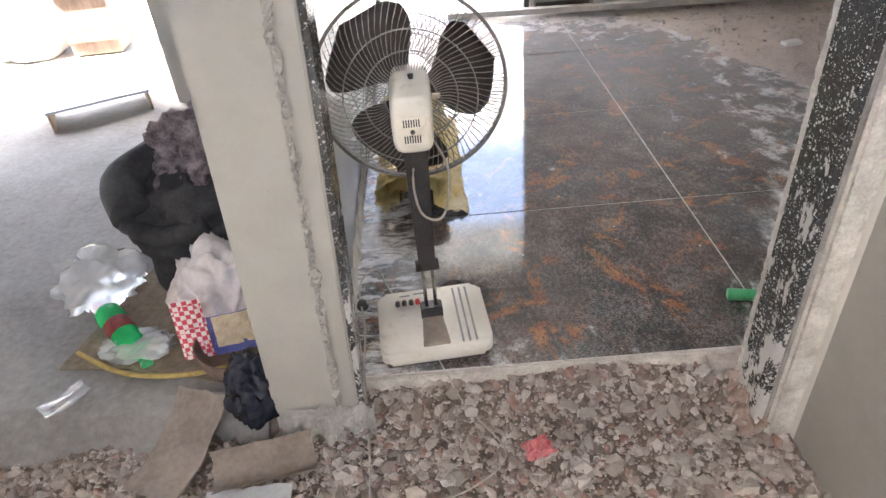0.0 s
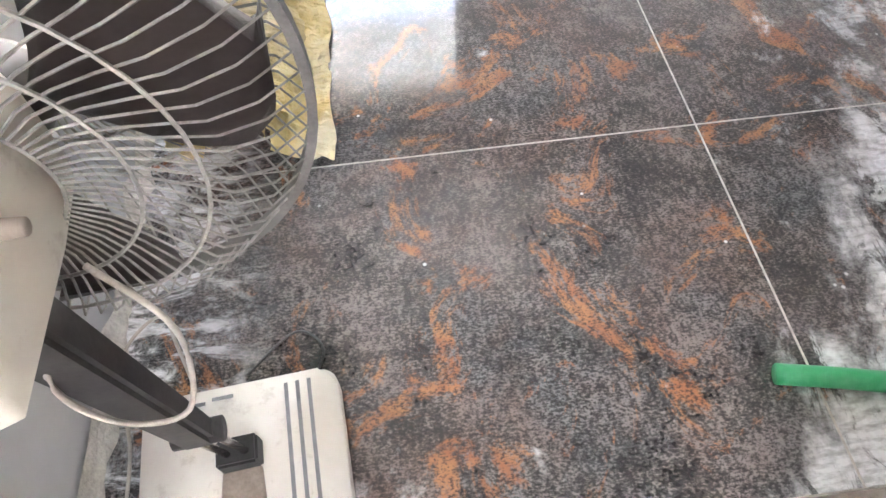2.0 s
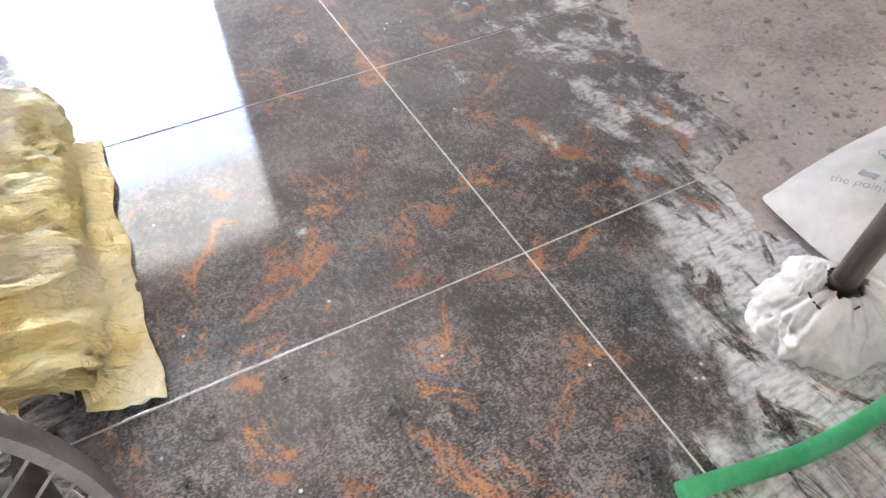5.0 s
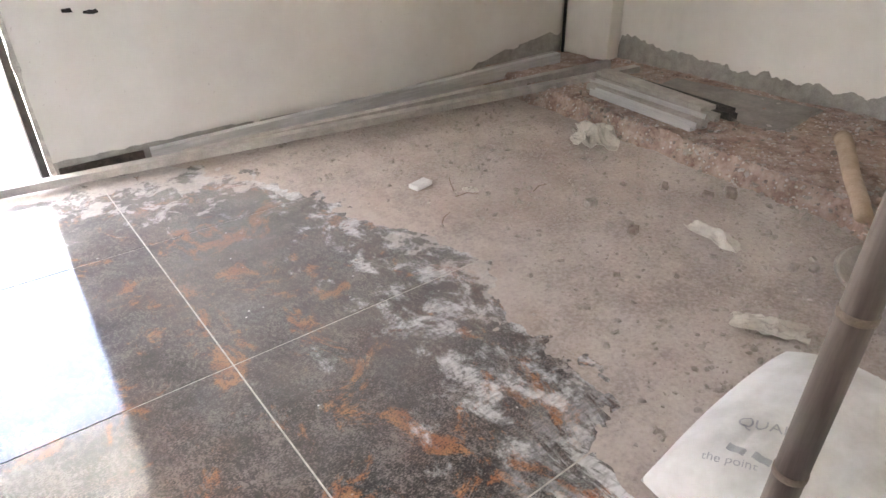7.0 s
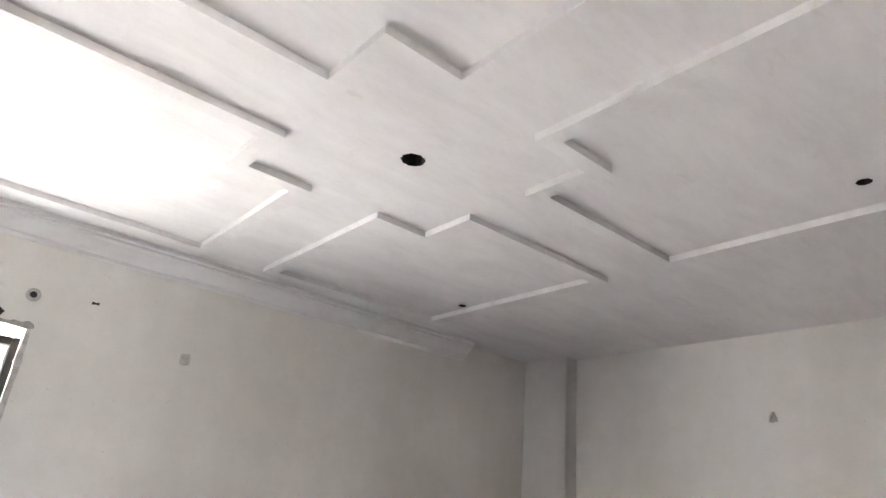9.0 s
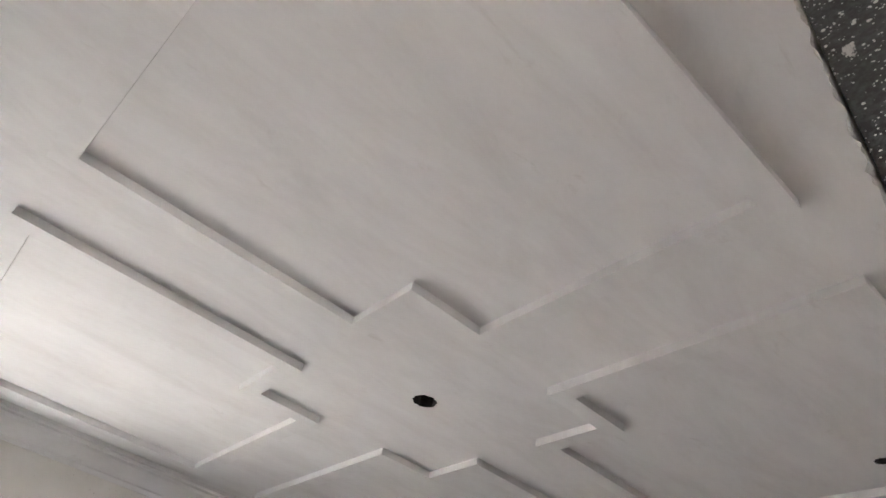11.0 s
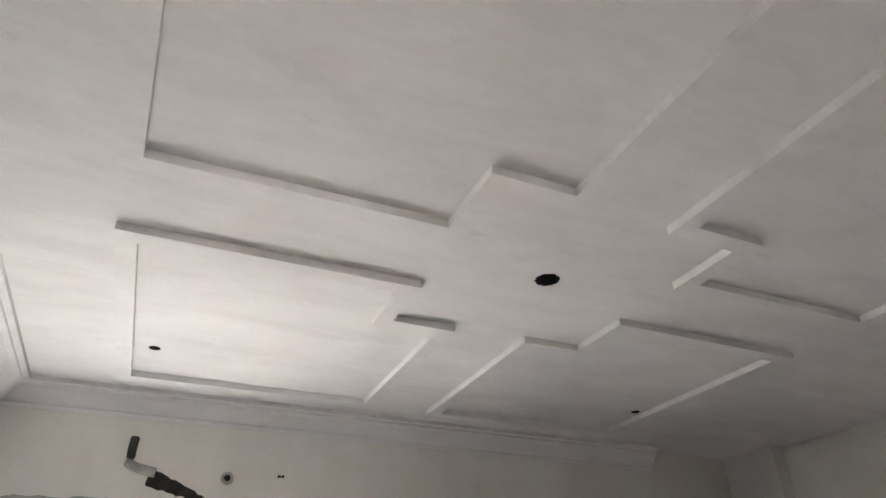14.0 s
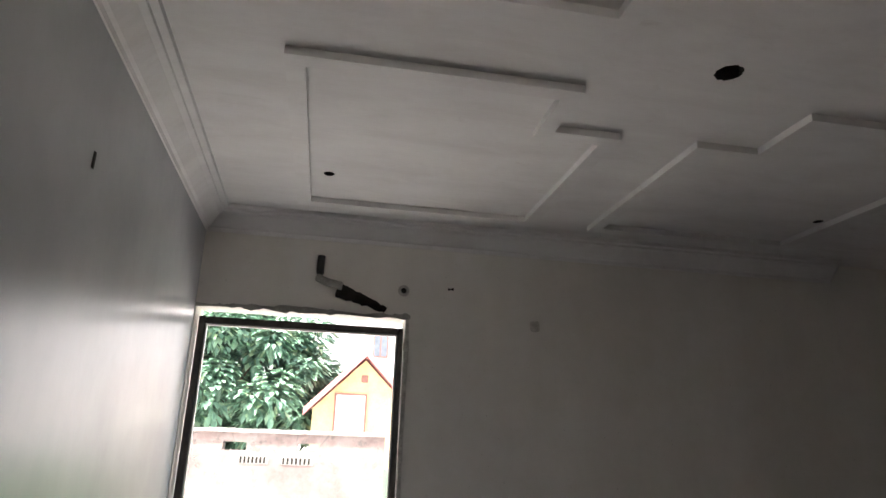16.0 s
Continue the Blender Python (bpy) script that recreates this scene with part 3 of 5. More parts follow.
bm = boxes((-0.012, 0.002, 0.014, 0.098, -0.12, H), bevel=0.002, m=LEAN)
part("jamb_lining", bm, MAT_GRANITE, wall_w, "black granite jamb lining")
bm = bmesh.new()
sheet(bm, lambda u, v: (WX0 + (WX1 - WX0) * u + 0.004 + 0.02 * (1 - v) * (0.6 + noise.noise(Vector((u * 50, v * 3, 2)))), 0.102 + u * 3.25, 0.0 + v * (0.055 + 0.03 * noise.noise(Vector((u * 40, 7, 0))))), 260, 4)
part("wall_foot", bm, MAT_CRUST, wall_w, "ragged plaster foot above the floor")
bm = bmesh.new()
sheet(bm, lambda u, v: (-0.21 + u * 0.24, -0.012 - 0.05 * (1 - v) * (0.7 + noise.noise(Vector((u * 9, v * 4, 3)))), -0.12 + v * (0.13 + 0.03 * noise.noise(Vector((u * 12, 1, 5))))), 40, 10)
part("pier_foot", bm, MAT_CEMENT, wall_w, "rough cement foot")

bm = bmesh.new()
box(bm, OX1, X_E + 0.2, Y_N, Y_N + 0.2, -0.15, H + 0.2)
box(bm, -0.33, OX1, Y_N, Y_N + 0.2, OZ1, H + 0.2)
box(bm, -0.33, OX1, Y_N, Y_N + 0.2, -0.15, OZ0 - 0.02)
box(bm, -0.33, OX0, Y_N, Y_N + 0.2, OZ0 - 0.02, OZ1)
wall_n = tagged(link("wall_north", bm, MAT_WALL), "cream painted wall, patchy and bare at its foot", "wall", kind="structure")
bm = boxes((OX0, OX1, Y_N - 0.01, Y_N + 0.24, OZ0 - 0.018, OZ0), bevel=0.003)
part("sill", bm, MAT_GREYPANEL, wall_n, "pale stone door sill")
bm = bmesh.new()
ragged(bm, [(OX0 - 0.01, Y_N, OZ1 - 0.006), (OX1 + 0.02, Y_N, OZ1 - 0.006), (OX1 + 0.02, Y_N, OZ1 + 0.008), (OX0 - 0.01, Y_N, OZ1 + 0.008)], 0.006, (0, -1, 0), 3, 0.018)
part("broken_edge", bm, MAT_CEMENT, wall_n, "broken plaster along the lintel")
bm = bmesh.new()
ragged(bm, [(OX1 - 0.004, Y_N, 0.06), (OX1 + 0.012, Y_N, 0.06), (OX1 + 0.012, Y_N, OZ1), (OX1 - 0.004, Y_N, OZ1)], 0.004, (0, -1, 0), 5, 0.008)
part("broken_edge", bm, MAT_CRUST, wall_n)
bm = bmesh.new()
ragged(bm, [(0.96, Y_N, 0.0), (1.9, Y_N, 0.0), (1.9, Y_N, 0.098), (1.4, Y_N, 0.10), (0.96, Y_N, 0.104)], 0.003, (0, -1, 0), 8, 0.012)
part("bare_foot", bm, MAT_DAMP, wall_n, "bare grey render at the wall foot")
bm = bmesh.new()
ragged(bm, [(1.9, Y_N, 0.0), (4.2, Y_N, 0.0), (4.2, Y_N, 0.24), (3.8, Y_N, 0.22), (3.45, Y_N, 0.13), (3.2, Y_N, 0.075), (1.9, Y_N, 0.072)], 0.003, (0, -1, 0), 2, 0.03)
part("bare_foot", bm, MAT_DAMP, wall_n)
bm = boxes((OX1 + 0.03, 1.34, Y_N - 0.012, Y_N - 0.002, 0.0, 0.076), bevel=0.002)
part("chase", bm, MAT_CHASE, wall_n, "dark slot along the wall foot")
# flat dark patches paint the holes' shade; nothing is cut in
for cx, cz, w, h, sd in ((1.189, 0.722, 0.035, 0.016, 1), (1.275, 0.708, 0.055, 0.013, 2), (1.181, 2.376, 0.03, 0.012, 3)):
    bm = bmesh.new()
    ragged(bm, [(cx - w / 2, Y_N, cz - h / 2), (cx + w / 2, Y_N, cz - h / 2), (cx + w / 2, Y_N, cz + h / 2), (cx - w / 2, Y_N, cz + h / 2)], 0.002, (0, -1, 0), sd, 0.012)
    part("broken_hole", bm, MAT_HOLE_SHADE, wall_n, "small chiselled hole, its shade painted as a dark patch")
for cx, cz, w, h, sd in ((1.654, 2.202, 0.04, 0.05, 7), (2.98, 0.86, 0.03, 0.02, 8)):
    bm = bmesh.new()
    ragged(bm, [(cx - w / 2, Y_N, cz - h / 2), (cx + w / 2, Y_N, cz - h / 2), (cx + w / 2, Y_N, cz + h / 2), (cx - w / 2, Y_N, cz + h / 2)], 0.002, (0, -1, 0), sd, 0.012)
    part("plaster_patch", bm, MAT_CRUST, wall_n)

bm = bmesh.new()
box(bm, X_E, X_E + 0.2, -0.1, Y_N, -0.15, H + 0.2)
wall_e = tagged(link("wall_east", bm, MAT_WALL), "cream painted wall with a bare damp foot", "wall", kind="structure")
part("pilaster", boxes((4.212, X_E - 0.001, 2.955, Y_N - 0.001, -0.1, H + 0.1), bevel=0.004), MAT_WALL, wall_e, "cream corner pilaster")
bm = bmesh.new()
ragged(bm, [(X_E, 2.95, 0.05), (X_E, 0.1, 0.05), (X_E, 0.1, 0.20), (X_E, 1.3, 0.21), (X_E, 2.2, 0.20), (X_E, 2.95, 0.27)], 0.003, (-1, 0, 0), 4, 0.04)
part("bare_foot", bm, MAT_DAMP, wall_e, "bare grey render at the wall foot")
bm = bmesh.new()
ragged(bm, [(X_E, 1.66, 1.05), (X_E, 1.55, 1.03), (X_E, 1.53, 1.085), (X_E, 1.64, 1.10)], 0.003, (-1, 0, 0), 6, 0.025)
ragged(bm, [(X_E, 1.612, 0.98), (X_E, 1.60, 0.98), (X_E, 1.595, 1.05), (X_E, 1.62, 1.05)], 0.002, (-1, 0, 0), 9, 0.012)
part("plaster_patch", bm, MAT_DAMP, wall_e, "grey patch where plaster fell off")
bm = bmesh.new()
ragged(bm, [(X_E, 1.61, 2.205), (X_E, 1.555, 2.205), (X_E, 1.575, 2.265), (X_E, 1.592, 2.265)], 0.003, (-1, 0, 0), 11, 0.012)
part("broken_hole", bm, MAT_DAMP, wall_e)
bm = bmesh.new()
prism(bm, [(WX0 - 0.05, 1.69), (WX0 - 0.031, 1.69), (WX0 - 0.031, 1.702), (WX0 - 0.05, 1.702)], 2.235, 2.28)
part("broken_hole", bm, MAT_HOLE_SHADE, wall_w, "small chiselled hole, its shade painted as a dark patch")

wall_s = slab("wall_south", [(1.05, X_E, -0.13, Y_S, -0.15, H + 0.2), (-0.3, 1.05, -0.13, Y_S, 2.66, H + 0.2)], MAT_WALL, "plain cream wall beside the doorway", "wall")
part("jamb_lining", boxes((0.962, 0.985, -0.095, 0.018, -0.12, 2.66), bevel=0.003), MAT_GRANITE, wall_s, "black granite jamb lining splashed with white cement")
part("jamb_core", boxes((0.985, 1.05, -0.093, 0.019, -0.15, 2.66), bevel=0.003), MAT_CEMENT, wall_s, "rough grey cement behind the lining")
bm = bmesh.new()
sheet(bm, lambda u, v: (0.956 - 0.006 * abs(noise.noise(Vector((u * 70, v * 3, 1)))) + 0.05 * v, 0.020 + 0.006 * (0.3 + noise.noise(Vector((u * 90, v * 2, 5))) + 0.5 * noise.noise(Vector((u * 300, v * 2, 5)))) * (1 - v), -0.02 + u * 2.6), 320, 4, 0.0)
part("cement_crust", bm, MAT_CRUST, wall_s, "white cement crust along the jamb")
bm = bmesh.new()
sheet(bm, lambda u, v: (0.93 + 0.11 * u - 0.03 * noise.noise(Vector((u * 9, v * 9, 2))), -0.11 + 0.21 * v, -0.10 + 0.10 * max(0, 1 - ((u - 0.6) ** 2 + (v - 0.5) ** 2) * 3) + 0.03 * noise.noise(Vector((u * 12, v * 12, 9)))), 24, 30)
part("cement_heap", bm, MAT_BRICKBED, wall_s, "crumbled reddish mortar at the jamb foot")

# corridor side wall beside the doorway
corr = slab("wall_corridor", [(1.05, 1.25, -3.0, -0.131, -0.3, H + 0.2)], MAT_CREAM_DARK, "cream corridor wall with stained paint", "wall")
part("cement_seam", boxes((0.99, 1.056, -0.112, -0.094, -0.15, 2.66), bevel=0.008), MAT_CRUST, wall_s, "chipped cement seam beside the jamb")

# ---- ceiling with recess holes ----
HOLES = ((1.698, 1.588, 0.043), (2.935, 2.690, 0.024), (2.785, 0.556, 0.024), (0.489, 2.718, 0.024), (0.49, 0.536, 0.024))
bm = bmesh.new()
ring = [bm.verts.new(p) for p in ((-0.33, -0.1, H), (X_E + 0.1, -0.1, H), (X_E + 0.1, Y_N + 0.1, H), (-0.33, Y_N + 0.1, H))]
edges = [bm.edges.new((ring[i], ring[(i + 1) % 4])) for i in range(4)]
cups = []
for hx, hy, hr in HOLES:
    c = [bm.verts.new((hx + hr * (1 + 0.07 * math.sin(j * 2.7)) * math.cos(j * math.pi / 12), hy + hr * (1 + 0.07 * math.sin(j * 3.9)) * math.sin(j * math.pi / 12), H)) for j in range(24)]
    edges += [bm.edges.new((c[j], c[(j + 1) % 24])) for j in range(24)]
    cups.append(c)
bmesh.ops.triangle_fill(bm, edges=edges, use_beauty=True)
for c in cups:
    top = [bm.verts.new(v.co + Vector((0, 0, 0.14))) for v in c]
    for j in range(24):
        bm.faces.new((c[j], c[(j + 1) % 24], top[(j + 1) % 24], top[j])).material_index = 1
    bm.faces.new(top).material_index = 1


def strip(bm, outer, w, z0, z1):
    """A flat moulding of width w inside a right-angled outline."""
    n = len(outer)
    inner = []
    for i in range(n):
        p, a, b = Vector(outer[i]), Vector(outer[i - 1]), Vector(outer[(i + 1) % n])
        d1, d2 = (p - a).normalized(), (b - p).normalized()
        inner.append(p + (Vector((-d1.y, d1.x)) + Vector((-d2.y, d2.x))) * w)
    lo_o, lo_i = [bm.verts.new((*p, z0)) for p in outer], [bm.verts.new((*p, z0)) for p in inner]
    hi_o, hi_i = [bm.verts.new((*p, z1)) for p in outer], [bm.verts.new((*p, z1)) for p in inner]
    for i in range(n):
        j = (i + 1) % n
        bm.faces.new((lo_o[i], lo_o[j], lo_i[j], lo_i[i]))
        bm.faces.new((lo_o[i], hi_o[i], hi_o[j], lo_o[j]))
        bm.faces.new((lo_i[i], lo_i[j], hi_i[j], hi_i[i]))


MW = 0.062
PANELS = (
    [(0.395, 0.237), (1.556, 0.237), (1.556, 1.172), (1.298, 1.172), (1.298, 1.447), (0.350, 1.447)],
    [(0.345, 1.760), (1.298, 1.760), (1.298, 2.042), (1.556, 2.042), (1.556, 3.085), (0.345, 3.085)],
    [(1.860, 2.030), (2.116, 2.030), (2.116, 1.745), (3.038, 1.745), (3.038, 3.085), (1.860, 3.085)],
    [(1.858, 0.235), (3.036, 0.235), (3.036, 1.440), (2.112, 1.440), (2.112, 1.168), (1.858, 1.168)],
)
for outline in PANELS:
    strip(bm, outline, MW, H - 0.028, H + 0.01)
ceiling = link("ceiling", bm, MAT_CEIL)
# second material paints the lamp cups dark, as if shaded inside
ceiling.data.materials.append(MAT_HOLE_SHADE)
tagged(ceiling, "white plaster ceiling with raised panel mouldings and lamp holes", "ceiling", kind="structure")
# unseen slab added over the rooms; its south edge trims the daylight
slab("roof_slab", [(-7.0, X_E + 0.3, -2.85, 2.45, H + 0.16, H + 0.3), (-0.5, X_E + 0.3, 2.45, Y_N + 0.25, H + 0.16, H + 0.3)], MAT_CEMENT, "unseen plain concrete slab over the rooms, added to shade hall and corridor", "roof")

PROFILE = ((0.0, 2.590), (0.006, 2.590), (0.008, 2.610), (0.020, 2.616), (0.040, 2.640), (0.066, 2.670), (0.086, 2.678), (0.088, 2.690), (0.112, 2.693), (0.114, H + 0.002))


def cornice(points, inward):
    bm = bmesh.new()
    rows = []
    for (x, y), (ix, iy) in zip(points, inward):
        rows.append([bm.verts.new((x + ix * d, y + iy * d, z)) for d, z in PROFILE])
    for a, b in zip(rows, rows[1:]):
        for i in range(len(PROFILE) - 1):
            bm.faces.new((a[i], a[i + 1], b[i + 1], b[i]))
    for r in (rows[0], rows[-1]):
        bm.faces.new(r)
    return bm


tagged(link("cornice", cornice([(WX0, 0.1), (WX1, Y_N), (3.56, Y_N)], [(1, 0), (1, -1), (0, -1)]), MAT_CEIL), "white stepped plaster cornice", "trim", kind="structure")

# ---- floors ----
floor = slab("floor", [(-0.06, 3.26, 0.095, 3.38, -0.10, -0.0016)], MAT_GROUT, "dark slate-look tiles with rusty patches, smeared with cement", "floor")
tagged(part("threshold_edge", boxes((-0.005, 0.985, 0.082, 0.0949, -0.095, -0.002), bevel=0.003), MAT_CRUST, floor), "pale mortar edge under the tiles")


def dust_edge(y):
    return float(np.interp(y, (0.0, 0.3, 0.82, 0.95, 1.15, 1.38, 1.67, 1.96, 2.52, 2.8, 3.05, 3.4), (1.62, 1.64, 1.72, 1.84, 1.95, 1.88, 2.07, 1.94, 1.82, 1.72, 1.58, 1.40)))


def dust_height(x, y):
    d = x - dust_edge(y)
    rip = 0.16 * noise.noise(Vector((x * 5, y * 5, 1))) + 0.09 * noise.noise(Vector((x * 16, y * 16, 4))) + 0.04 * noise.noise(Vector((x * 45, y * 45, 4)))
    e = d + rip
    return max(-0.012, min(0.010, e * 0.05)) + 0.004 * noise.noise(Vector((x * 9, y * 9, 7))) * (1 if e > 0.1 else 0) + 0.0012


bm = bmesh.new()
sheet(bm, lambda u, v: (0.9 + u * 2.6, 0.03 + v * 3.32, dust_height(0.9 + u * 2.6, 0.03 + v * 3.32)), 200, 250)
tagged(link("dust_layer", bm, MAT_DUST, smooth=True), "pale brown building dust spread over the tiles", "dust", kind="stuff")


def bed_height(x, y):
    edge = 3.26 + 0.10 * (y - 1.2) + 0.05 * noise.noise(Vector((1, y * 4, 2))) + 0.02 * noise.noise(Vector((1, y * 15, 2)))
    f = min(1, max(0, (x - edge + 0.02) / 0.05))
    f = f * f * (3 - 2 * f)
    n = noise.noise(Vector((x * 22, y * 22, 3))) + 0.6 * noise.noise(Vector((x * 60, y * 60, 3)))
    return -0.03 + 0.145 * f + 0.016 * n * (1 if f < 0.98 else 0.45) + 0.01 * noise.noise(Vector((x * 5, y * 5, 1)))


bm = bmesh.new()
sheet(bm, lambda u, v: (3.05 + u * 1.30, 0.02 + v * 3.35, bed_height(3.05 + u * 1.30, 0.02 + v * 3.35)), 110, 260)
tagged(link("broken_floor_bed", bm, MAT_BRICKBED), "raised bed of broken lime concrete and brick", "rubble", kind="structure")

# ground outside the doorway
def rubble_height(x, y):
    return -0.105 + 0.075 * max(0.0, min(1.0, (y + 0.06) / 0.15)) + 0.025 * noise.noise(Vector((x * 4, y * 4, 6))) + 0.012 * noise.noise(Vector((x * 25, y * 25, 6)))


bm = bmesh.new()
sheet(bm, lambda u, v: (-1.6 + u * 2.7, -1.9 + v * 1.99, rubble_height(-1.6 + u * 2.7, -1.9 + v * 1.99)), 150, 110)
ground_r = tagged(link("ground_rubble", bm, MAT_SOIL), "broken mortar and brick rubble over soil", "ground", kind="structure")
bm = bmesh.new()
def left_floor(u, v):
    x, y = -7 + u * 6.75, -0.03 + v * 5.5
    edge = max(0, 1 - v * 60)
    return (x, y - 0.05 * noise.noise(Vector((x * 6, 0, 0))) * edge, 0.0 - 0.09 * edge + 0.006 * noise.noise(Vector((x * 5, y * 5, 1))))


sheet(bm, left_floor, 160, 200, 0.16)
tagged(link("ground_hall", bm, MAT_SAND), "dusty grey cement floor of the open hall", "ground", kind="structure")
slab("ground", [(-400, 400, -400, 600, -0.9, -0.42)], MAT_YARD, "dry pale ground reaching the horizon", "ground")
slab("ground_yard", [(-9.0, 9.0, Y_N + 0.2, 7.8, -0.45, -0.12), (-9.0, -1.0, 5.4, 7.8, -0.119, -0.02), (-0.3, 1.2, Y_N + 0.2, Y_N + 0.55, -0.119, -0.02)], MAT_YARD, "sunlit concrete yard with a low step", "pavement", bevel=0.01)
# added unseen walls; their heights and opening set how much light enters
slab("wall_hall", [(-7.2, -7.0, -3.0, 2.45, -0.3, 3.0), (-7.0, -1.3, -3.2, -3.0, -0.3, 3.0), (-1.3, 1.25, -3.2, -3.0, -0.3, 2.2), (-7.0, -3.9, 2.25, 2.45, -0.3, 3.0), (-1.15, -0.33, 2.25, 2.45, 0.0, 3.0), (-3.9, -1.15, 2.25, 2.45, 1.45, 3.0)], MAT_CREAM_DARK, "unseen plain cream walls added round the hall to cut its light", "wall")

slab("canopy", [(-1.6, 2.8, Y_N + 0.2, 5.5, 3.06, 3.18)], MAT_CANOPY, "plain grey concrete canopy over the garden opening", "canopy", 0.006)

# ---- door frame in the opening ----
fr = tagged(new("door_1"), "dark bronze aluminium frame in the garden opening, no door hung", "door frame", kind="structure")
FY0, FY1 = Y_N + 0.05, Y_N + 0.10
for nm, d in (("stile", (OX0 + 0.012, OX0 + 0.045, FY0, FY1, OZ0, 2.155)), ("stile", (OX1 - 0.036, OX1 - 0.006, FY0, FY1, OZ0, 2.155)),
              ("head_rail", (OX0 + 0.046, OX1 - 0.037, FY0, FY1, 2.12, 2.154))):
    part(nm, boxes(d, bevel=0.003), MAT_FRAME, fr)
for d in ((OX0 + 0.0455, OX0 + 0.053, FY0 + 0.012, FY1 - 0.012, OZ0, 2.119), (OX1 - 0.0445, OX1 - 0.0372, FY0 + 0.012, FY1 - 0.012, OZ0, 2.119), (OX0 + 0.054, OX1 - 0.045, FY0 + 0.012, FY1 - 0.012, 2.111, 2.1195)):
    part("bead", boxes(d, bevel=0.001), MAT_ALU, fr, "bright aluminium bead")

# ---- pedestal fan ----
FAN = thing("pedestal_fan", (0.19, 0.235, 0.0), "old ivory fan with brown blades, standing on the tiles", "fan", turn=5)
bm = bmesh.new()
corner = [(sx * (0.15 - 0.028) + 0.028 * math.cos(a), sy * (0.125 - 0.028) + 0.028 * math.sin(a)) for sx, sy, a0 in ((1, 1, 0), (-1, 1, 90), (-1, -1, 180), (1, -1, 270)) for a in (radians(a0 + 18 * i) for i in range(6))]
prism(bm, corner, 0.022, 0.068)
bmesh.ops.bevel(bm, geom=[e for e in bm.edges if abs(e.verts[0].co.z - e.verts[1].co.z) < 0.001], offset=0.008, segments=3, affect="EDGES")
base = part("base", bm, MAT_IVORY, FAN, "ivory plastic base, rounded and scuffed", True)
part("plinth", boxes((-0.138, 0.138, -0.112, 0.112, 0.0, 0.0225), bevel=0.004), MAT_BLACKPL, FAN, "dark underside of the base")
for i in range(3):
    x = 0.066 + i * 0.018
    part("stripe", boxes((x, x + 0.008, -0.118, 0.112, 0.066, 0.0688), bevel=0.001), MAT_GREYSTRIPE, base, "grey printed stripe")
for i in range(4):
    bm = bmesh.new()
    lathe(bm, ((0.0, 0.082), (0.006, 0.081), (0.0075, 0.068), (0.0075, 0.060)), 12, pose(-0.092 + i * 0.019, 0.066, 0))
    part("push_button", bm, MAT_RED if i == 3 else MAT_BLACKPL, base, "red push button" if i == 3 else "dark push button", True)
for i, (x0, x1, y) in enumerate(((-0.045, -0.012, 0.108), (-0.085, -0.055, 0.104))):
    part("print", boxes((x0, x1, y - 0.003, y + 0.003, 0.066, 0.0686)), MAT_GREYSTRIPE, base)
bm = bmesh.new()
prism(bm, [(-0.036, -0.118), (0.036, -0.118), (0.028, -0.01), (-0.028, -0.01)], 0.066, 0.078)
bmesh.ops.bevel(bm, geom=bm.edges[:], offset=0.003, segments=1, affect="EDGES")
part("column_foot", bm, MAT_BROWNDIRT, FAN, "dusty brown foot plate")
part("clamp", boxes((-0.030, 0.030, -0.012, 0.030, 0.067, 0.105), bevel=0.004), MAT_BLACKPL, FAN, "black column clamp")
for sx in (-0.013, 0.013):
    bm = bmesh.new()
    tube(bm, [(sx, 0.008, 0.09), (sx, -0.02, 0.30)], 0.0055, 10)
    part("rod", bm, MAT_STEEL, FAN, "chrome rod", True)
bm = bmesh.new()
TILT = Vector((0, -0.035, 0.40))
A0 = Vector((0, -0.012, 0.245))
lo = [bm.verts.new(A0 + Vector((sx * 0.021, sy * 0.016, 0))) for sx, sy in ((-1, -1), (1, -1), (1, 1), (-1, 1))]
hi = [bm.verts.new(A0 + TILT + Vector((sx * 0.028, sy * 0.02, 0))) for sx, sy in ((-1, -1), (1, -1), (1, 1), (-1, 1))]
bm.faces.new(lo[::-1]), bm.faces.new(hi)
for i in range(4):
    bm.faces.new((lo[i], lo[(i + 1) % 4], hi[(i + 1) % 4], hi[i]))
bmesh.ops.bevel(bm, geom=bm.edges[:], offset=0.006, segments=2, affect="EDGES")
part("sleeve", bm, MAT_BLACKPL, FAN, "dusty black column sleeve")
bm = bmesh.new()
tube(bm, [A0 + Vector((-0.03, 0, 0.01)), A0 + Vector((0.03, 0, 0.01))], 0.016, 14)
part("knob", bm, MAT_BLACKPL, FAN, "black height knob", True)
HEAD = pose(0.009, 0.055, 0.695, -3, 0, -4)          # hub of the blades; its y axis points where the air goes
bm = bmesh.new()
secs = ((-0.185, 0.036, 0.052, -0.012), (-0.177, 0.043, 0.062, -0.010), (-0.06, 0.046, 0.064, 0.0), (0.0, 0.044, 0.060, 0.004), (0.012, 0.038, 0.052, 0.004))
rings = []
for y, w, h, dz in secs:
    ring = []
    for j in range(20):
        a = 2 * math.pi * j / 20
        ca, sa = math.cos(a), math.sin(a)
        ring.append(bm.verts.new((w * math.copysign(abs(ca) ** 0.45, ca), y, dz + h * math.copysign(abs(sa) ** 0.45, sa))))
    rings.append(ring)
for q, s in zip(rings, rings[1:]):
    for j in range(20):
        bm.faces.new((q[j], q[(j + 1) % 20], s[(j + 1) % 20], s[j]))
bm.faces.new(rings[0]), bm.faces.new(rings[-1])
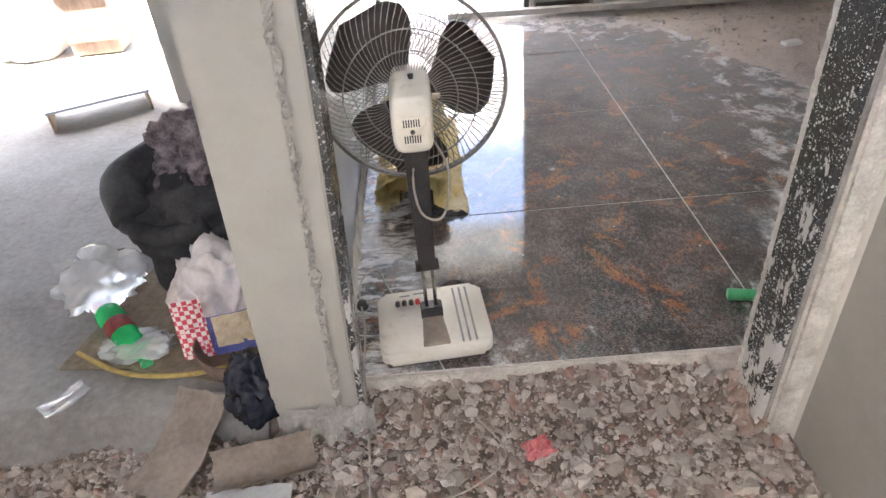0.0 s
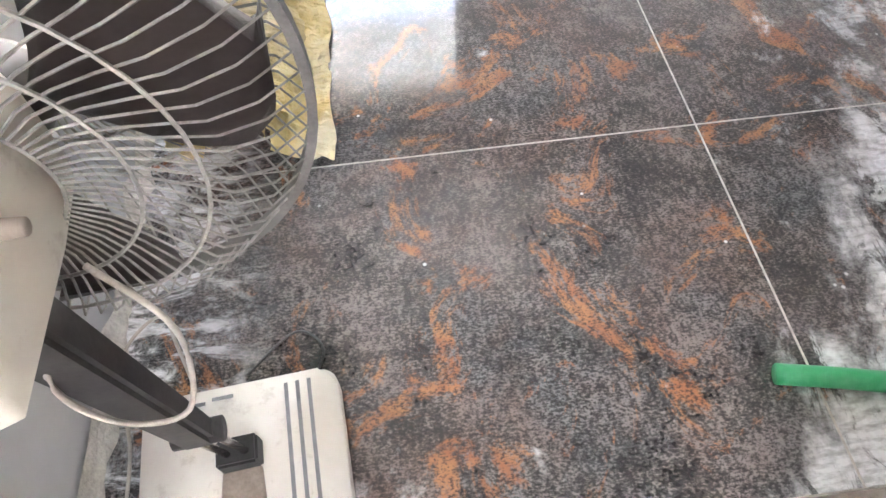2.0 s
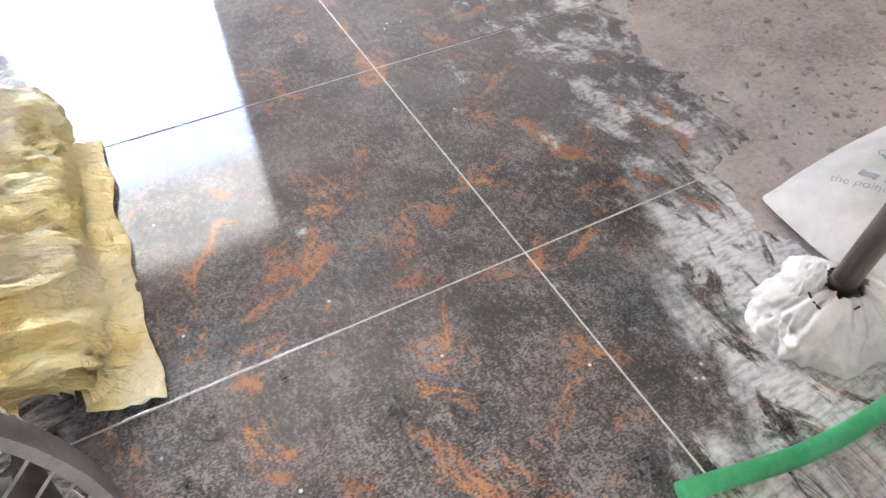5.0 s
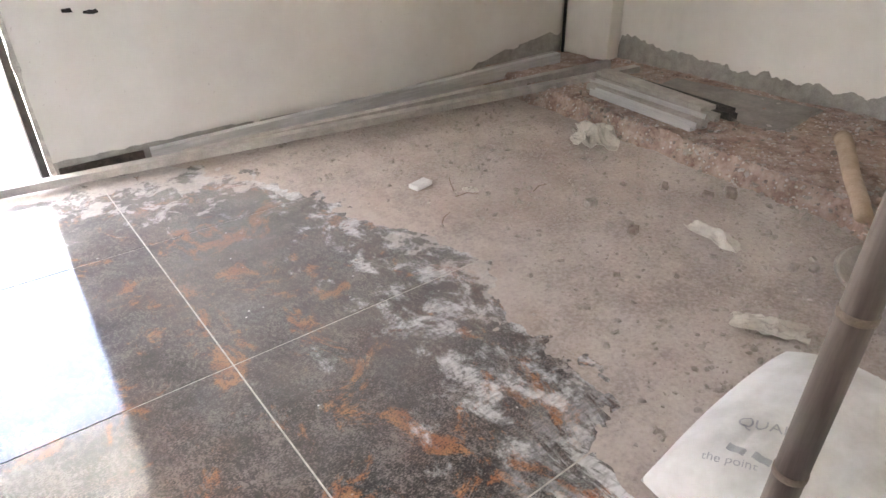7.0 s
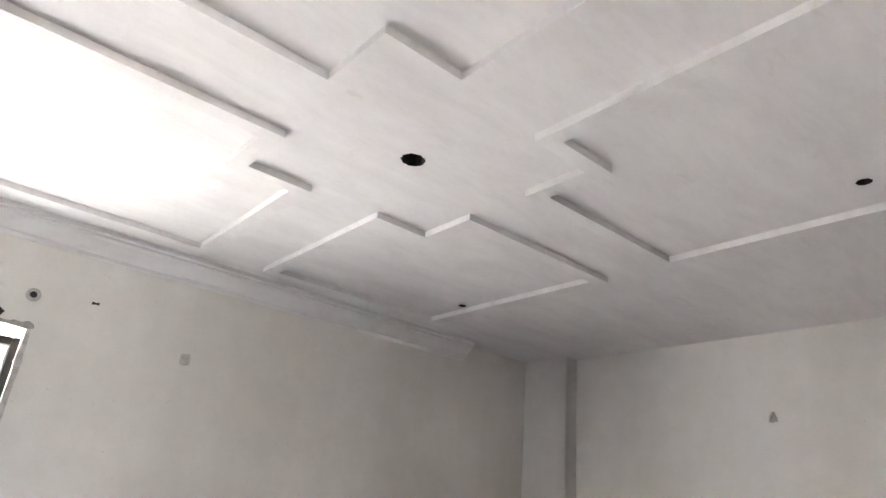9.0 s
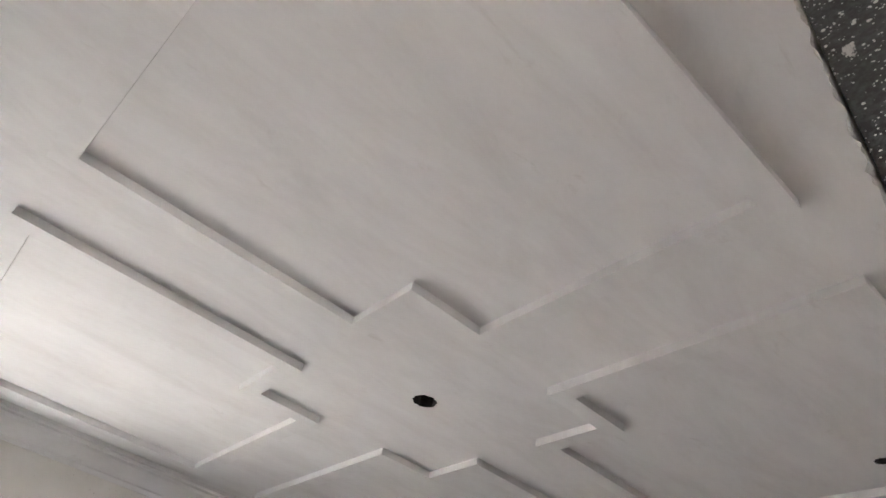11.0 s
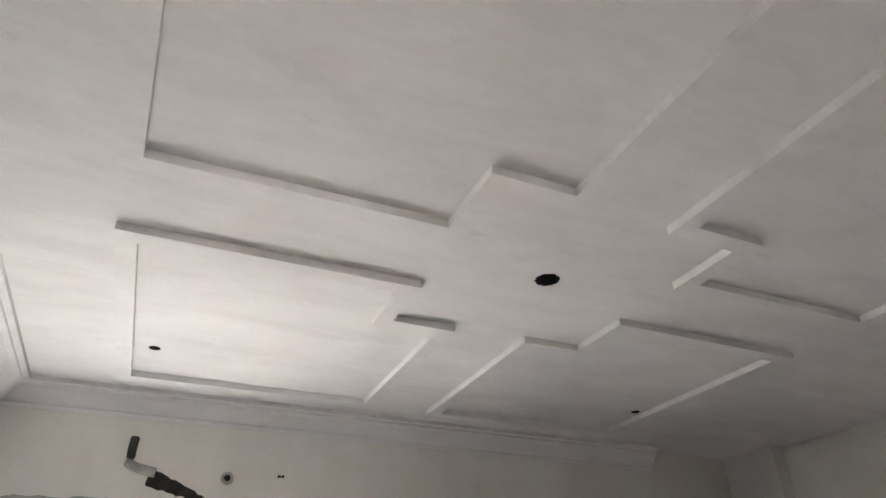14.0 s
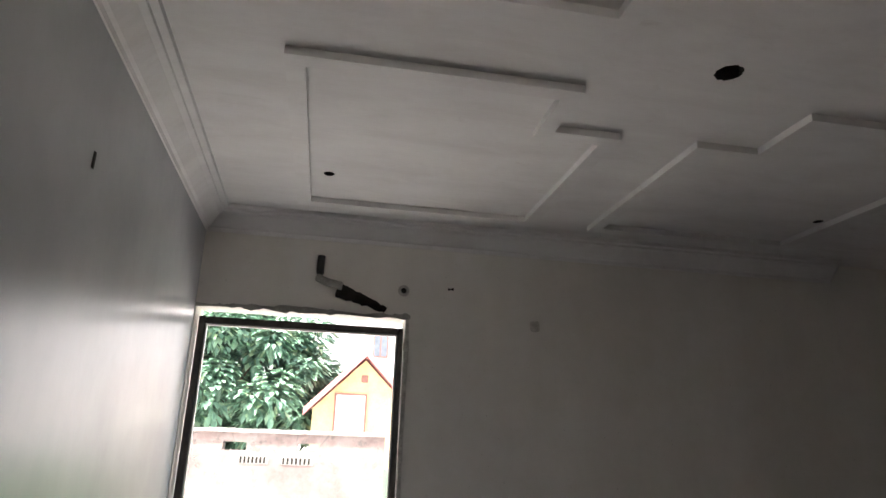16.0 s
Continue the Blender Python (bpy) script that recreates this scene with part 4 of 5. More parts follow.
bmesh.ops.transform(bm, matrix=HEAD, verts=bm.verts)
motor = part("motor_housing", bm, MAT_IVORY, FAN, "ivory motor housing, yellowed and dusty", True)
bm = boxes((-0.030, 0.030, -0.1885, -0.182, -0.052, 0.012), bevel=0.003, m=HEAD)
part("vent_plate", bm, MAT_IVORY, motor)
for row in (-0.012, -0.046):
    for i in range(7):
        x = -0.018 + i * 0.0052
        part("vent_slot", boxes((x, x + 0.0026, -0.1892, -0.1883, row, row + 0.016), m=HEAD), MAT_HOLE_SHADE, motor)
bm = bmesh.new()
lathe(bm, ((0.0, 0.003), (0.0045, 0.002), (0.005, 0.0)), 10, HEAD @ pose(0, -0.1886, -0.0225, 90, 0, 0))
part("screw", bm, MAT_IRON, motor, "dark screw", True)
bm = bmesh.new()
lathe(bm, ((0.0, 0.004), (0.006, 0.003), (0.0065, 0.0), (0.004, -0.012)), 10, HEAD @ pose(0.005, -0.095, 0.067))
part("knob_hole", bm, MAT_IRON, motor, "worn knob socket", True)
bm = bmesh.new()
lathe(bm, ((0.0, 0.018), (0.006, 0.018), (0.007, 0.0)), 10, HEAD @ pose(0.046, -0.10, 0.02, 0, 90, 0))
part("swing_knob", bm, MAT_BROWNDIRT, motor, "broken swing knob", True)
bm = bmesh.new()
tube(bm, [(0, -0.045, 0.62), (0, 0.03, 0.655)], 0.022, 14)
part("neck", bm, MAT_BLACKPL, FAN, "black tilting neck", True)
R = 0.222
CY = 0.035
cage = part("cage_rim", bmesh.new(), MAT_RIM, FAN, "dusty grey-brown cage rim")
bm = bmesh.new()
lathe(bm, ((R - 0.004, -0.008), (R + 0.003, -0.008), (R + 0.004, 0.008), (R - 0.004, 0.008), (R - 0.004, -0.008)), 64, HEAD @ pose(0, CY, 0, 90, 0, 0))
bm.to_mesh(cage.data)
bm.free()


def wires(front):
    bm = bmesh.new()
    n = 78
    for i in range(n):
        a0 = 2 * math.pi * i / n
        pts = []
        for s in range(7):
            t = s / 6
            r = 0.058 + (R - 0.058) * (t if t < 0.8 else 0.8 + (t - 0.8) * 1.0)
            a = a0 + (0.45 if front else -0.45) * max(0, t - 0.15)
            dy = 0.078 * (1 - max(0, (t - 0.55) / 0.45) ** 2.2)
            pts.append(HEAD @ Vector((r * math.cos(a), CY + (dy if front else -dy), r * math.sin(a))))
        tube(bm, pts, 0.00115, 4, False)
    for r, dy in ((0.058, 0.078), (0.105, 0.0785), (0.15, 0.077)):
        tube(bm, [HEAD @ Vector((r * math.cos(w), CY + (dy if front else -dy), r * math.sin(w))) for w in (2 * math.pi * j / 40 for j in range(41))], 0.0018, 5, False)
    return bm


part("back_grille", wires(False), MAT_WIRE, FAN, "dusty wire back grille")
part("front_grille", wires(True), MAT_WIRE, FAN, "dusty wire front grille")
bm = bmesh.new()
lathe(bm, ((0.0, 0.045), (0.03, 0.042), (0.036, 0.03), (0.036, -0.02)), 24, HEAD @ pose(0, CY, 0, -90, 0, 0))
part("hub", bm, MAT_BLADE, FAN, "brown blade hub", True)
for b in range(3):
    bm = bmesh.new()
    ang = radians(2 + 120 * b)

    def blade(u, v):
        r = 0.03 + 0.176 * u
        half = 0.26 + 0.52 * math.sin(math.pi * min(1, 0.12 + 0.62 * u)) if u < 0.8 else (0.26 + 0.52 * math.sin(math.pi * 0.616)) * math.sqrt(max(0.0, 1 - ((u - 0.8) / 0.2) ** 2)) * 0.99 + 0.006
        a = ang + (v - 0.5) * 2 * half * 1.02 + 0.22 * u
        p = (r * math.cos(a), CY + (v - 0.5) * -0.045 * (0.5 + u), r * math.sin(a))
        return HEAD @ Vector(p)

    g = [[bm.verts.new(blade(i / 14, j / 8)) for j in range(9)] for i in range(15)]
    for i in range(14):
        for j in range(8):
            bm.faces.new((g[i][j], g[i + 1][j], g[i + 1][j + 1], g[i][j + 1]))
    bmesh.ops.solidify(bm, geom=bm.faces[:], thickness=0.002)
    part("blade", bm, MAT_BLADE, FAN, "", True)
bm = bmesh.new()
tube(bm, smooth_path([(0.016, -0.03, 0.625), (-0.012, -0.062, 0.54), (0.0, -0.06, 0.44), (0.05, -0.05, 0.42), (0.075, -0.02, 0.52), (0.04, 0.0, 0.61)]), 0.0029, 8)
part("motor_cord", bm, MAT_CORD, FAN, "loop of dirty white flex", True)

bm = bmesh.new()
tube(bm, smooth_path([(0.10, 0.35, 0.006), (0.05, 0.46, 0.008), (0.02, 0.52, 0.03), (-0.02, 0.46, 0.05), (-0.03, 0.40, 0.03), (-0.012, 0.30, 0.006), (-0.005, 0.20, 0.006), (-0.002, 0.11, 0.004), (0.005, 0.0, -0.07), (0.02, -0.20, -0.075), (0.03, -0.5, -0.075)]), 0.003, 7)
tagged(link("power_cord", bm, MAT_CORD, smooth=True), "dirty white power cord lying on the floor", "cable")
bm = bmesh.new()
tube(bm, smooth_path([(0.20, 0.12, 0.012), (0.215, 0.085, 0.004), (0.26, 0.02, -0.06), (0.34, -0.10, -0.07), (0.335, -0.16, -0.07), (0.25, -0.22, -0.072), (0.18, -0.24, -0.074)]), 0.002, 7)
tagged(link("power_cord", bm, MAT_CORD, smooth=True), "thin pale cord trailing over the rubble", "cable")
bm = bmesh.new()
tube(bm, smooth_path([(0.17, 0.40, 0.006), (0.25, 0.47, 0.006), (0.30, 0.43, 0.006), (0.27, 0.36, 0.006)]), 0.0026, 7)
tagged(link("power_cord", bm, MAT_IRON, smooth=True), "brown cord curled behind the fan base", "cable")
PLUG = thing("plug", (-0.022, 0.375, 0.0), "white plug with dark pins beside the wall", "plug")
bm = bmesh.new()
lathe(bm, ((0.0, 0.0), (0.016, 0.002), (0.019, 0.012), (0.012, 0.028), (0.0, 0.03)), 14)
part("body", bm, MAT_BLACKPL, PLUG, "", True)
bm = bmesh.new()
tube(bm, [(0.005, 0, 0.02), (0.055, 0.004, 0.018)], 0.006, 10)
part("neck", bm, MAT_CORD, PLUG, "white neck", True)

# ---- rolled sacking by the wall ----
SACK = thing("rolled_tarpaulin", (0.18, 1.25, 0.0), "rolled yellow woven sacking lying beside the wall", "tarpaulin")


def roll_shape(u, v):
    a = -0.25 * math.pi + v * 1.5 * math.pi
    y = -0.36 + 0.95 * u
    r = 0.092 + 0.020 * crease((y, v * 0.5, 0), 3, 9) + 0.016 * crease((y, v * 0.3, 1), 8, 26) + 0.012 * noise.noise(Vector((u * 5, v * 4, 2)))
    return (-0.045 + 1.25 * r * math.cos(a), y + 0.012 * noise.noise(Vector((v * 6, 1, 1))), 0.074 + 0.80 * r * math.sin(a))


bm = bmesh.new()
sheet(bm, roll_shape, 130, 70)
part("roll", bm, MAT_SACK, SACK, "", True)


def flap(u, v):
    y = -0.39 + 0.80 * u
    x = 0.03 + v * (0.120 + 0.02 * noise.noise(Vector((u * 7, 0, 3))))
    return (x, y + 0.05 * v * u, 0.008 + 0.075 * (1 - v) ** 1.8 * (0.6 + 0.4 * u) + 0.012 * crease((x, y, 0), 5, 9) + 0.008 * crease((x, y, 0), 7, 25))


bm = bmesh.new()
sheet(bm, flap, 110, 40, 0.003)
part("flap", bm, MAT_SACK, SACK, "loose flat flap of sacking", True)
for k2 in range(3):
    bm = bmesh.new()
    sheet(bm, lambda u, v: (-0.045 + (0.088 - k2 * 0.024) * math.cos(-0.4 + v * 4.2), -0.37 + k2 * 0.012 + u * 0.3, 0.068 + (0.060 - k2 * 0.017) * math.sin(-0.4 + v * 4.2)), 8, 26)
    part("inner_fold", bm, MAT_SACK, SACK, "", True)

# ---- white cement bag ----
BAG = thing("cement_bag", (1.998, 0.503, 0.0), "plump white woven cement bag with faded print on the floor", "bag", turn=2)
BL, BW, BH = 0.36, 0.235, 0.115


def bag_top(s, t, lift=0.0):
    f = max(0.0, 1 - abs(s) ** 2.6) ** 0.55 * max(0.0, 1 - abs(t) ** 2.4) ** 0.55
    fold = (0.010 * crease((s * 0.5, t * 0.4, 0), 2, 4) + 0.006 * crease((s * 0.3 + t * 0.3, t * 0.9, 0), 4, 6)) * f ** 0.5
    return (s * BL * (1 - 0.06 * t * t), t * BW * (1 - 0.06 * s * s), 0.015 + 0.045 * (1 - f) * 0.4 + (BH * 1.30 + fold) * f + lift)


def bag_low(s, t):
    f = max(0.0, 1 - abs(s) ** 2.6) ** 0.5 * max(0.0, 1 - abs(t) ** 2.4) ** 0.5
    return (s * BL * (1 - 0.06 * t * t), t * BW * (1 - 0.06 * s * s), max(0.001, 0.033 - 0.06 * f))


bm = bmesh.new()
sheet(bm, lambda u, v: bag_top(2 * u - 1, 2 * v - 1), 60, 46)
sheet(bm, lambda u, v: bag_low(2 * u - 1, 2 * v - 1), 30, 24)
body = part("sack_body", bm, MAT_BAG, BAG, "", True)
bm = bmesh.new()
tube(bm, [bag_top(-0.99 + 1.98 * i / 40, 0.0, 0.001) for i in range(41)], 0.0012, 4)
part("seam", bm, MAT_BAG, BAG, "stitched seam")


def bag_text(word, size, s0, t0, turn):
    """Letters laid over the bag's curved top."""
    cu = bpy.data.curves.new("lettering", "FONT")
    cu.body, cu.size = word, size
    ob = bpy.data.objects.new("lettering", cu)
    me = bpy.data.meshes.new_from_object(ob)
    bpy.data.objects.remove(ob)
    c, s = math.cos(turn), math.sin(turn)
    for v in me.vertices:
        x, y = v.co.x * c - v.co.y * s, v.co.x * s + v.co.y * c
        v.co = bag_top(max(-0.97, min(0.97, s0 + x / BL)), max(-0.97, min(0.97, t0 + y / BW)), 0.0035)
    me.materials.append(MAT_PRINT)
    out = new("lettering", me)
    out.parent = BAG
    return out


bag_text("QUALITY", 0.040, -0.42, 0.55, radians(-72))
bag_text("the point", 0.030, -0.74, 0.62, radians(-72))
for i in range(3):
    bm = bmesh.new()
    s0, t0 = -0.60 + 0.02 * i, 0.50 - i * 0.22
    sheet(bm, lambda u, v: bag_top(s0 + u * 0.05, t0 - v * 0.16, 0.0035), 4, 8)
    part("print_bar", bm, MAT_PRINT, BAG)

# ---- bamboo prop tied in a white bag ----
POLE = thing("bamboo_pole", (1.536, 0.431, 0.0), "dark bamboo pole standing on the floor", "pole")
P0, P1 = Vector((0, 0, 0.0)), Vector((0.070, -0.016, 1.525))
bm = bmesh.new()
tube(bm, [P0.lerp(P1, i / 24) for i in range(25)], 0.0245, 18, True, 0.0225)
part("stem", bm, MAT_BAMBOO, POLE, "", True)
for f in (0.07, 0.26, 0.45, 0.63, 0.82):
    bm = bmesh.new()
    p = P0.lerp(P1, f)
    dr = (P1 - P0).normalized()
    r = 0.0245 - 0.002 * f
    tube(bm, [p - dr * 0.006, p - dr * 0.002, p + dr * 0.002, p + dr * 0.006], r + 0.0015, 18)
    part("node", bm, MAT_NODE, POLE, "pale bamboo node", True)
WB = thing("cloth_bundle", (1.512, 0.412, 0.0), "crumpled white plastic bag tied round the pole foot", "bag")
bm = bmesh.new()


def bundle(u, v):
    a = 2 * math.pi * (u % 1.0)
    c, s = math.cos(a), math.sin(a)
    pleat = crease((c * 0.9, s * 0.9, v * 0.35), 4, 2.6) * 0.028 + crease((c, s, v * 0.8), 9, 5.0) * 0.014
    r = 0.034 + (0.092 + 0.018 * noise.noise(Vector((c * 1.5, s * 1.5, 3)))) * max(0.0, 1 - v ** 1.5) ** 0.75
    r += pleat * (0.35 + 0.65 * math.sin(math.pi * min(1, 0.12 + v)))
    z = 0.001 + 0.112 * v + 0.010 * noise.noise(Vector((c * 3, s * 3, v * 3))) * v
    return (0.02 + 1.1 * r * c, 0.01 + 0.95 * r * s, z)


sheet(bm, bundle, 150, 40)
part("bag", bm, MAT_WHITEPL, WB, "", True)
bm = bmesh.new()
blob(bm, (-0.035, 0.045, 0.05), (0.026, 0.022, 0.11), 6, 0.35, 12, 5)
part("knot", bm, MAT_WHITEPL, WB, "twisted knot", True)
bm = bmesh.new()
tube(bm, smooth_path([(0.055 * math.cos(a), 0.012 + 0.05 * math.sin(a), 0.098 + 0.008 * math.sin(3 * a)) for a in (2 * math.pi * j / 12 for j in range(13))], 3), 0.0022, 6)
part("tie_string", bm, MAT_IRON, WB, "dark tie string", True)

# ---- green pipe ----
bm = bmesh.new()
tube(bm, smooth_path([(1.035, 0.280, 0.020), (1.12, 0.262, 0.021), (1.25, 0.235, 0.022), (1.42, 0.225, 0.022), (1.75, 0.24, 0.022)]), 0.0175, 18)
gp = tagged(link("hose_pipe", bm, MAT_GREEN, smooth=True), "green plastic pipe, dusty, lying on the tiles", "pipe")

# ---- metal sections along the far wall ----
def section(name, a, b, w, h, material, label, group, wall=0.004, open_top=False):
    """A hollow rectangular or channel section from a to b, its length as the thing's x axis."""
    a, b = Vector(a), Vector(b)
    d = b - a
    n = d.length
    bm = bmesh.new()
    outer = [(-w / 2, 0), (w / 2, 0), (w / 2, h), (-w / 2, h)]
    if open_top:
        prof = [(-w / 2, 0), (w / 2, 0), (w / 2, h), (w / 2 - wall, h), (w / 2 - wall, wall), (-w / 2 + wall, wall), (-w / 2 + wall, h), (-w / 2, h)]
        ends = [[bm.verts.new((x, y, z)) for y, z in prof] for x in (0, n)]
        for i in range(8):
            j = (i + 1) % 8
            bm.faces.new((ends[0][i], ends[0][j], ends[1][j], ends[1][i]))
        for e in ends:
            for q in ((0, 1, 4, 5), (1, 2, 3, 4), (0, 5, 6, 7)):
                bm.faces.new([e[i] for i in q])
    else:
        inner = [(-w / 2 + wall, wall), (w / 2 - wall, wall), (w / 2 - wall, h - wall), (-w / 2 + wall, h - wall)]
        oo = [[bm.verts.new((x, y, z)) for y, z in outer] for x in (0, n)]
        ii = [[bm.verts.new((x, y, z)) for y, z in inner] for x in (0, n)]
        for i in range(4):
            j = (i + 1) % 4
            bm.faces.new((oo[0][i], oo[0][j], oo[1][j], oo[1][i]))
            bm.faces.new((ii[0][j], ii[0][i], ii[1][i], ii[1][j]))
            for e in (0, 1):
                bm.faces.new((oo[e][i], oo[e][j], ii[e][j], ii[e][i]))
    ob = link(name, bm, material)
    ob.matrix_world = Matrix.Translation(a) @ d.to_track_quat("X", "Z").to_matrix().to_4x4()
    return tagged(ob, label, "metal section", group)


G1 = "long metal sections along the wall"
section("metal_section", (0.38, 3.420, 0.004), (4.12, 2.635, 0.125), 0.056, 0.036, MAT_DUSTYALU, "long dusty aluminium section lying along the wall", G1)
section("metal_section", (1.50, 3.280, 0.004), (4.05, 2.80, 0.125), 0.045, 0.050, MAT_DUSTYALU, "dusty aluminium section, lying behind the long one", G1)
section("metal_section", (1.37, 3.330, 0.004), (3.95, 3.14, 0.098), 0.045, 0.078, MAT_ALU, "bright bare aluminium section against the wall", G1)
section("metal_section", (2.95, 3.305, 0.085), (4.02, 3.24, 0.125), 0.04, 0.03, MAT_DUSTYALU, "short dusty aluminium section against the wall", G1)
G2 = "short channels on the rubble bed"
for i, (x, y0, y1, z, m2) in enumerate(((3.46, 1.80, 2.50, 0.118, MAT_ALU), (3.525, 1.78, 2.58, 0.120, MAT_DUSTYALU), (3.60, 1.84, 2.62, 0.120, MAT_ALU), (3.665, 1.80, 2.62, 0.121, MAT_DUSTYALU), (3.735, 1.75, 2.58, 0.122, MAT_IRON), (3.80, 1.80, 2.56, 0.123, MAT_IRON))):
    section("metal_channel", (x, y0, z), (x + 0.09, y1, z + 0.002), 0.042, 0.036, m2, ("bright aluminium channel, cut ends showing, on the rubble" if m2 == MAT_ALU else "dark dusty metal channel lying on the rubble"), G2, 0.003, m2 != MAT_DUSTYALU)
section("metal_section", (3.67, 1.86, 0.160), (3.82, 2.66, 0.161), 0.105, 0.022, MAT_DUSTYALU, "flat dusty metal plate lying on the channels", G2)
bd = slab("board", [(-0.24, 0.24, -0.42, 0.42, 0, 0.014)], MAT_BOARD, "grey cement board lying on the rubble", "board", 0.003, "thing")
bd.matrix_world = pose(3.97, 1.95, 0.112, 0, 0, 4)
bm = bmesh.new()
tube(bm, [(3.80 - 0.62 * f, 1.27 - 0.36 * f, 0.155 - 0.05 * f + 0.006 * math.sin(f * 9)) for f in (i / 12 for i in range(13))], 0.036, 14, True, 0.031)
tagged(link("wooden_log", bm, MAT_LOG, smooth=True), "pale round wooden log lying across the rubble edge", "log")
bm = bmesh.new()
tube(bm, [(4.19, 3.325, 0.10), (4.185, 3.335, 1.34)], 0.011, 12)
rod = tagged(link("steel_rod", bm, MAT_IRON, smooth=True), "dark steel pipe leaning upright in the corner", "rod")
PAN = thing("mortar_pan", (2.84, 0.60, 0.012), "shallow dusty metal mortar pan on the floor", "pan")
bm = bmesh.new()
lathe(bm, ((0.0, 0.004), (0.10, 0.004), (0.17, 0.035), (0.225, 0.095), (0.236, 0.100), (0.234, 0.106), (0.222, 0.100), (0.165, 0.041), (0.10, 0.010), (0.0, 0.010)), 40)
part("bowl", bm, MAT_PAN, PAN, "", True)
bm = bmesh.new()
tube(bm, [(0.235 * math.cos(w), 0.235 * math.sin(w), 0.103) for w in (2 * math.pi * j / 40 for j in range(41))], 0.0055, 8, False)
part("rim", bm, MAT_PAN, PAN, "rolled rim", True)

# ---- scraps on the dusty floor ----
def scrap(name, place, size, seed, material, label, category, hgt=0.04):
    bm = bmesh.new()

    def f(u, v):
        s, t = 2 * u - 1, 2 * v - 1
        rr = 1 + 0.35 * noise.noise(Vector((math.atan2(t, s) * 1.3, seed, 0)))
        q = Vector((s * size[0] * rr, t * size[1] * rr, 0))
        z = max(0.0, hgt * (0.45 + 0.75 * crease((s * 0.3, t * 0.3, 0), seed, 5)) * (1.1 - 0.7 * max(abs(s), abs(t))))
        return q + Vector((0, 0, z))

    sheet(bm, f, 26, 26, 0.002)
    ob = tagged(link(name, bm, material, smooth=False), label, category, "plastic scraps on the dust" if category == "plastic" else "")
    ob.matrix_world = pose(*place, 0, 0, seed * 40)
    return ob


scrap("plastic_scrap", (3.24, 2.20, 0.014), (0.15, 0.11), 1, MAT_SCRAP, "crumpled translucent dusty polythene against the rubble edge", "plastic", 0.09)
scrap("plastic_scrap", (2.78, 1.23, 0.012), (0.12, 0.04), 2, MAT_SCRAP, "long crumpled pale plastic strip on the dust", "plastic", 0.05)
scrap("plastic_scrap", (2.41, 0.83, 0.011), (0.10, 0.045), 3, MAT_SCRAP, "crumpled pale plastic strip lying on the dust", "plastic", 0.05)
scrap("plastic_scrap", (2.35, 2.13, 0.011), (0.03, 0.025), 4, MAT_SCRAP, "small scrap of pale plastic on the dust", "plastic", 0.02)
scrap("plastic_scrap", (0.43, -0.115, -0.085), (0.035, 0.03), 5, MAT_PINKPL, "torn pinkish red polythene scrap on the rubble", "plastic", 0.03)
bm = boxes((-0.05, 0.05, -0.028, 0.028, 0, 0.022), bevel=0.004)
ob = tagged(link("tile_chip", bm, MAT_WHITEPL), "small broken white tile piece on the dust", "debris")
ob.matrix_world = pose(2.207, 2.30, 0.010, 0, 0, 12)
for i, (x, y, a, ln) in enumerate(((2.29, 2.17, 60, 0.14), (2.26, 2.12, -20, 0.10), (2.05, 1.95, 35, 0.12), (2.55, 1.95, 10, 0.10))):
    bm = bmesh.new()
    tube(bm, [(0, 0, 0.004), (ln * 0.5, 0.006, 0.012), (ln, 0, 0.005)], 0.003, 5, True, 0.0015)
    ob = tagged(link("twig", bm, MAT_WOOD), "thin brown twig lying on the dust", "twig", "twigs on the dust")
    ob.matrix_world = pose(x, y, 0.008, 0, 0, a)

rng = np.random.default_rng(11)
BRICKS = ((3.16, 1.40, 0.05), (3.08, 1.45, 0.035), (2.64, 1.71, 0.04), (2.59, 1.455, 0.035), (2.62, 1.50, 0.03), (2.80, 0.95, 0.03), (2.84, 0.90, 0.028), (3.02, 1.62, 0.03), (2.50, 2.0, 0.02), (3.2, 1.1, 0.03), (2.9, 1.75, 0.022), (2.3, 1.3, 0.018))
proto = None
for x, y, s in BRICKS:
    bm = boxes((-s * 0.6, s * 0.6, -s * 0.45, s * 0.45, 0, s * 0.75), bevel=s * 0.12, segments=1)
    for v in bm.verts:
        v.co += Vector(rng.uniform(-0.12, 0.12, 3).tolist()) * s
    ob = tagged(link("rubble_piece", bm, MAT_LOOSE), "broken lump of brick and mortar on the dust", "debris", "lumps on the dusty floor")
    ob.matrix_world = pose(x, y, 0.008, 0, 0, rng.uniform(0, 360))
spots, sizes = [], []
while len(spots) < 6500:
    x, y = rng.uniform(1.6, 3.3), rng.uniform(0.1, 3.2)
    d = x - dust_edge(y)
    if d < 0.02 or rng.uniform() > 0.25 + 0.6 * min(1, d):
        continue
    spots.append((x, y, dust_height(x, y)))
    sizes.append(min(0.020, 0.0024 + rng.exponential(0.0040)))
tagged(stones("grit", spots, sizes, MAT_LOOSE, rng), "small stones and grit strewn on the dust", "grit", kind="stuff")
spots, sizes = [], []
for _ in range(3600):
    y = rng.uniform(0.1, 3.0)
    x = 3.24 + 0.10 * (y - 1.2) + abs(rng.normal(0, 0.045)) - 0.03 if rng.uniform() < 0.55 else rng.uniform(3.2, 4.3)
    spots.append((x, y, bed_height(x, y) + 0.002))
    sizes.append(min(0.026, 0.004 + rng.exponential(0.005)))
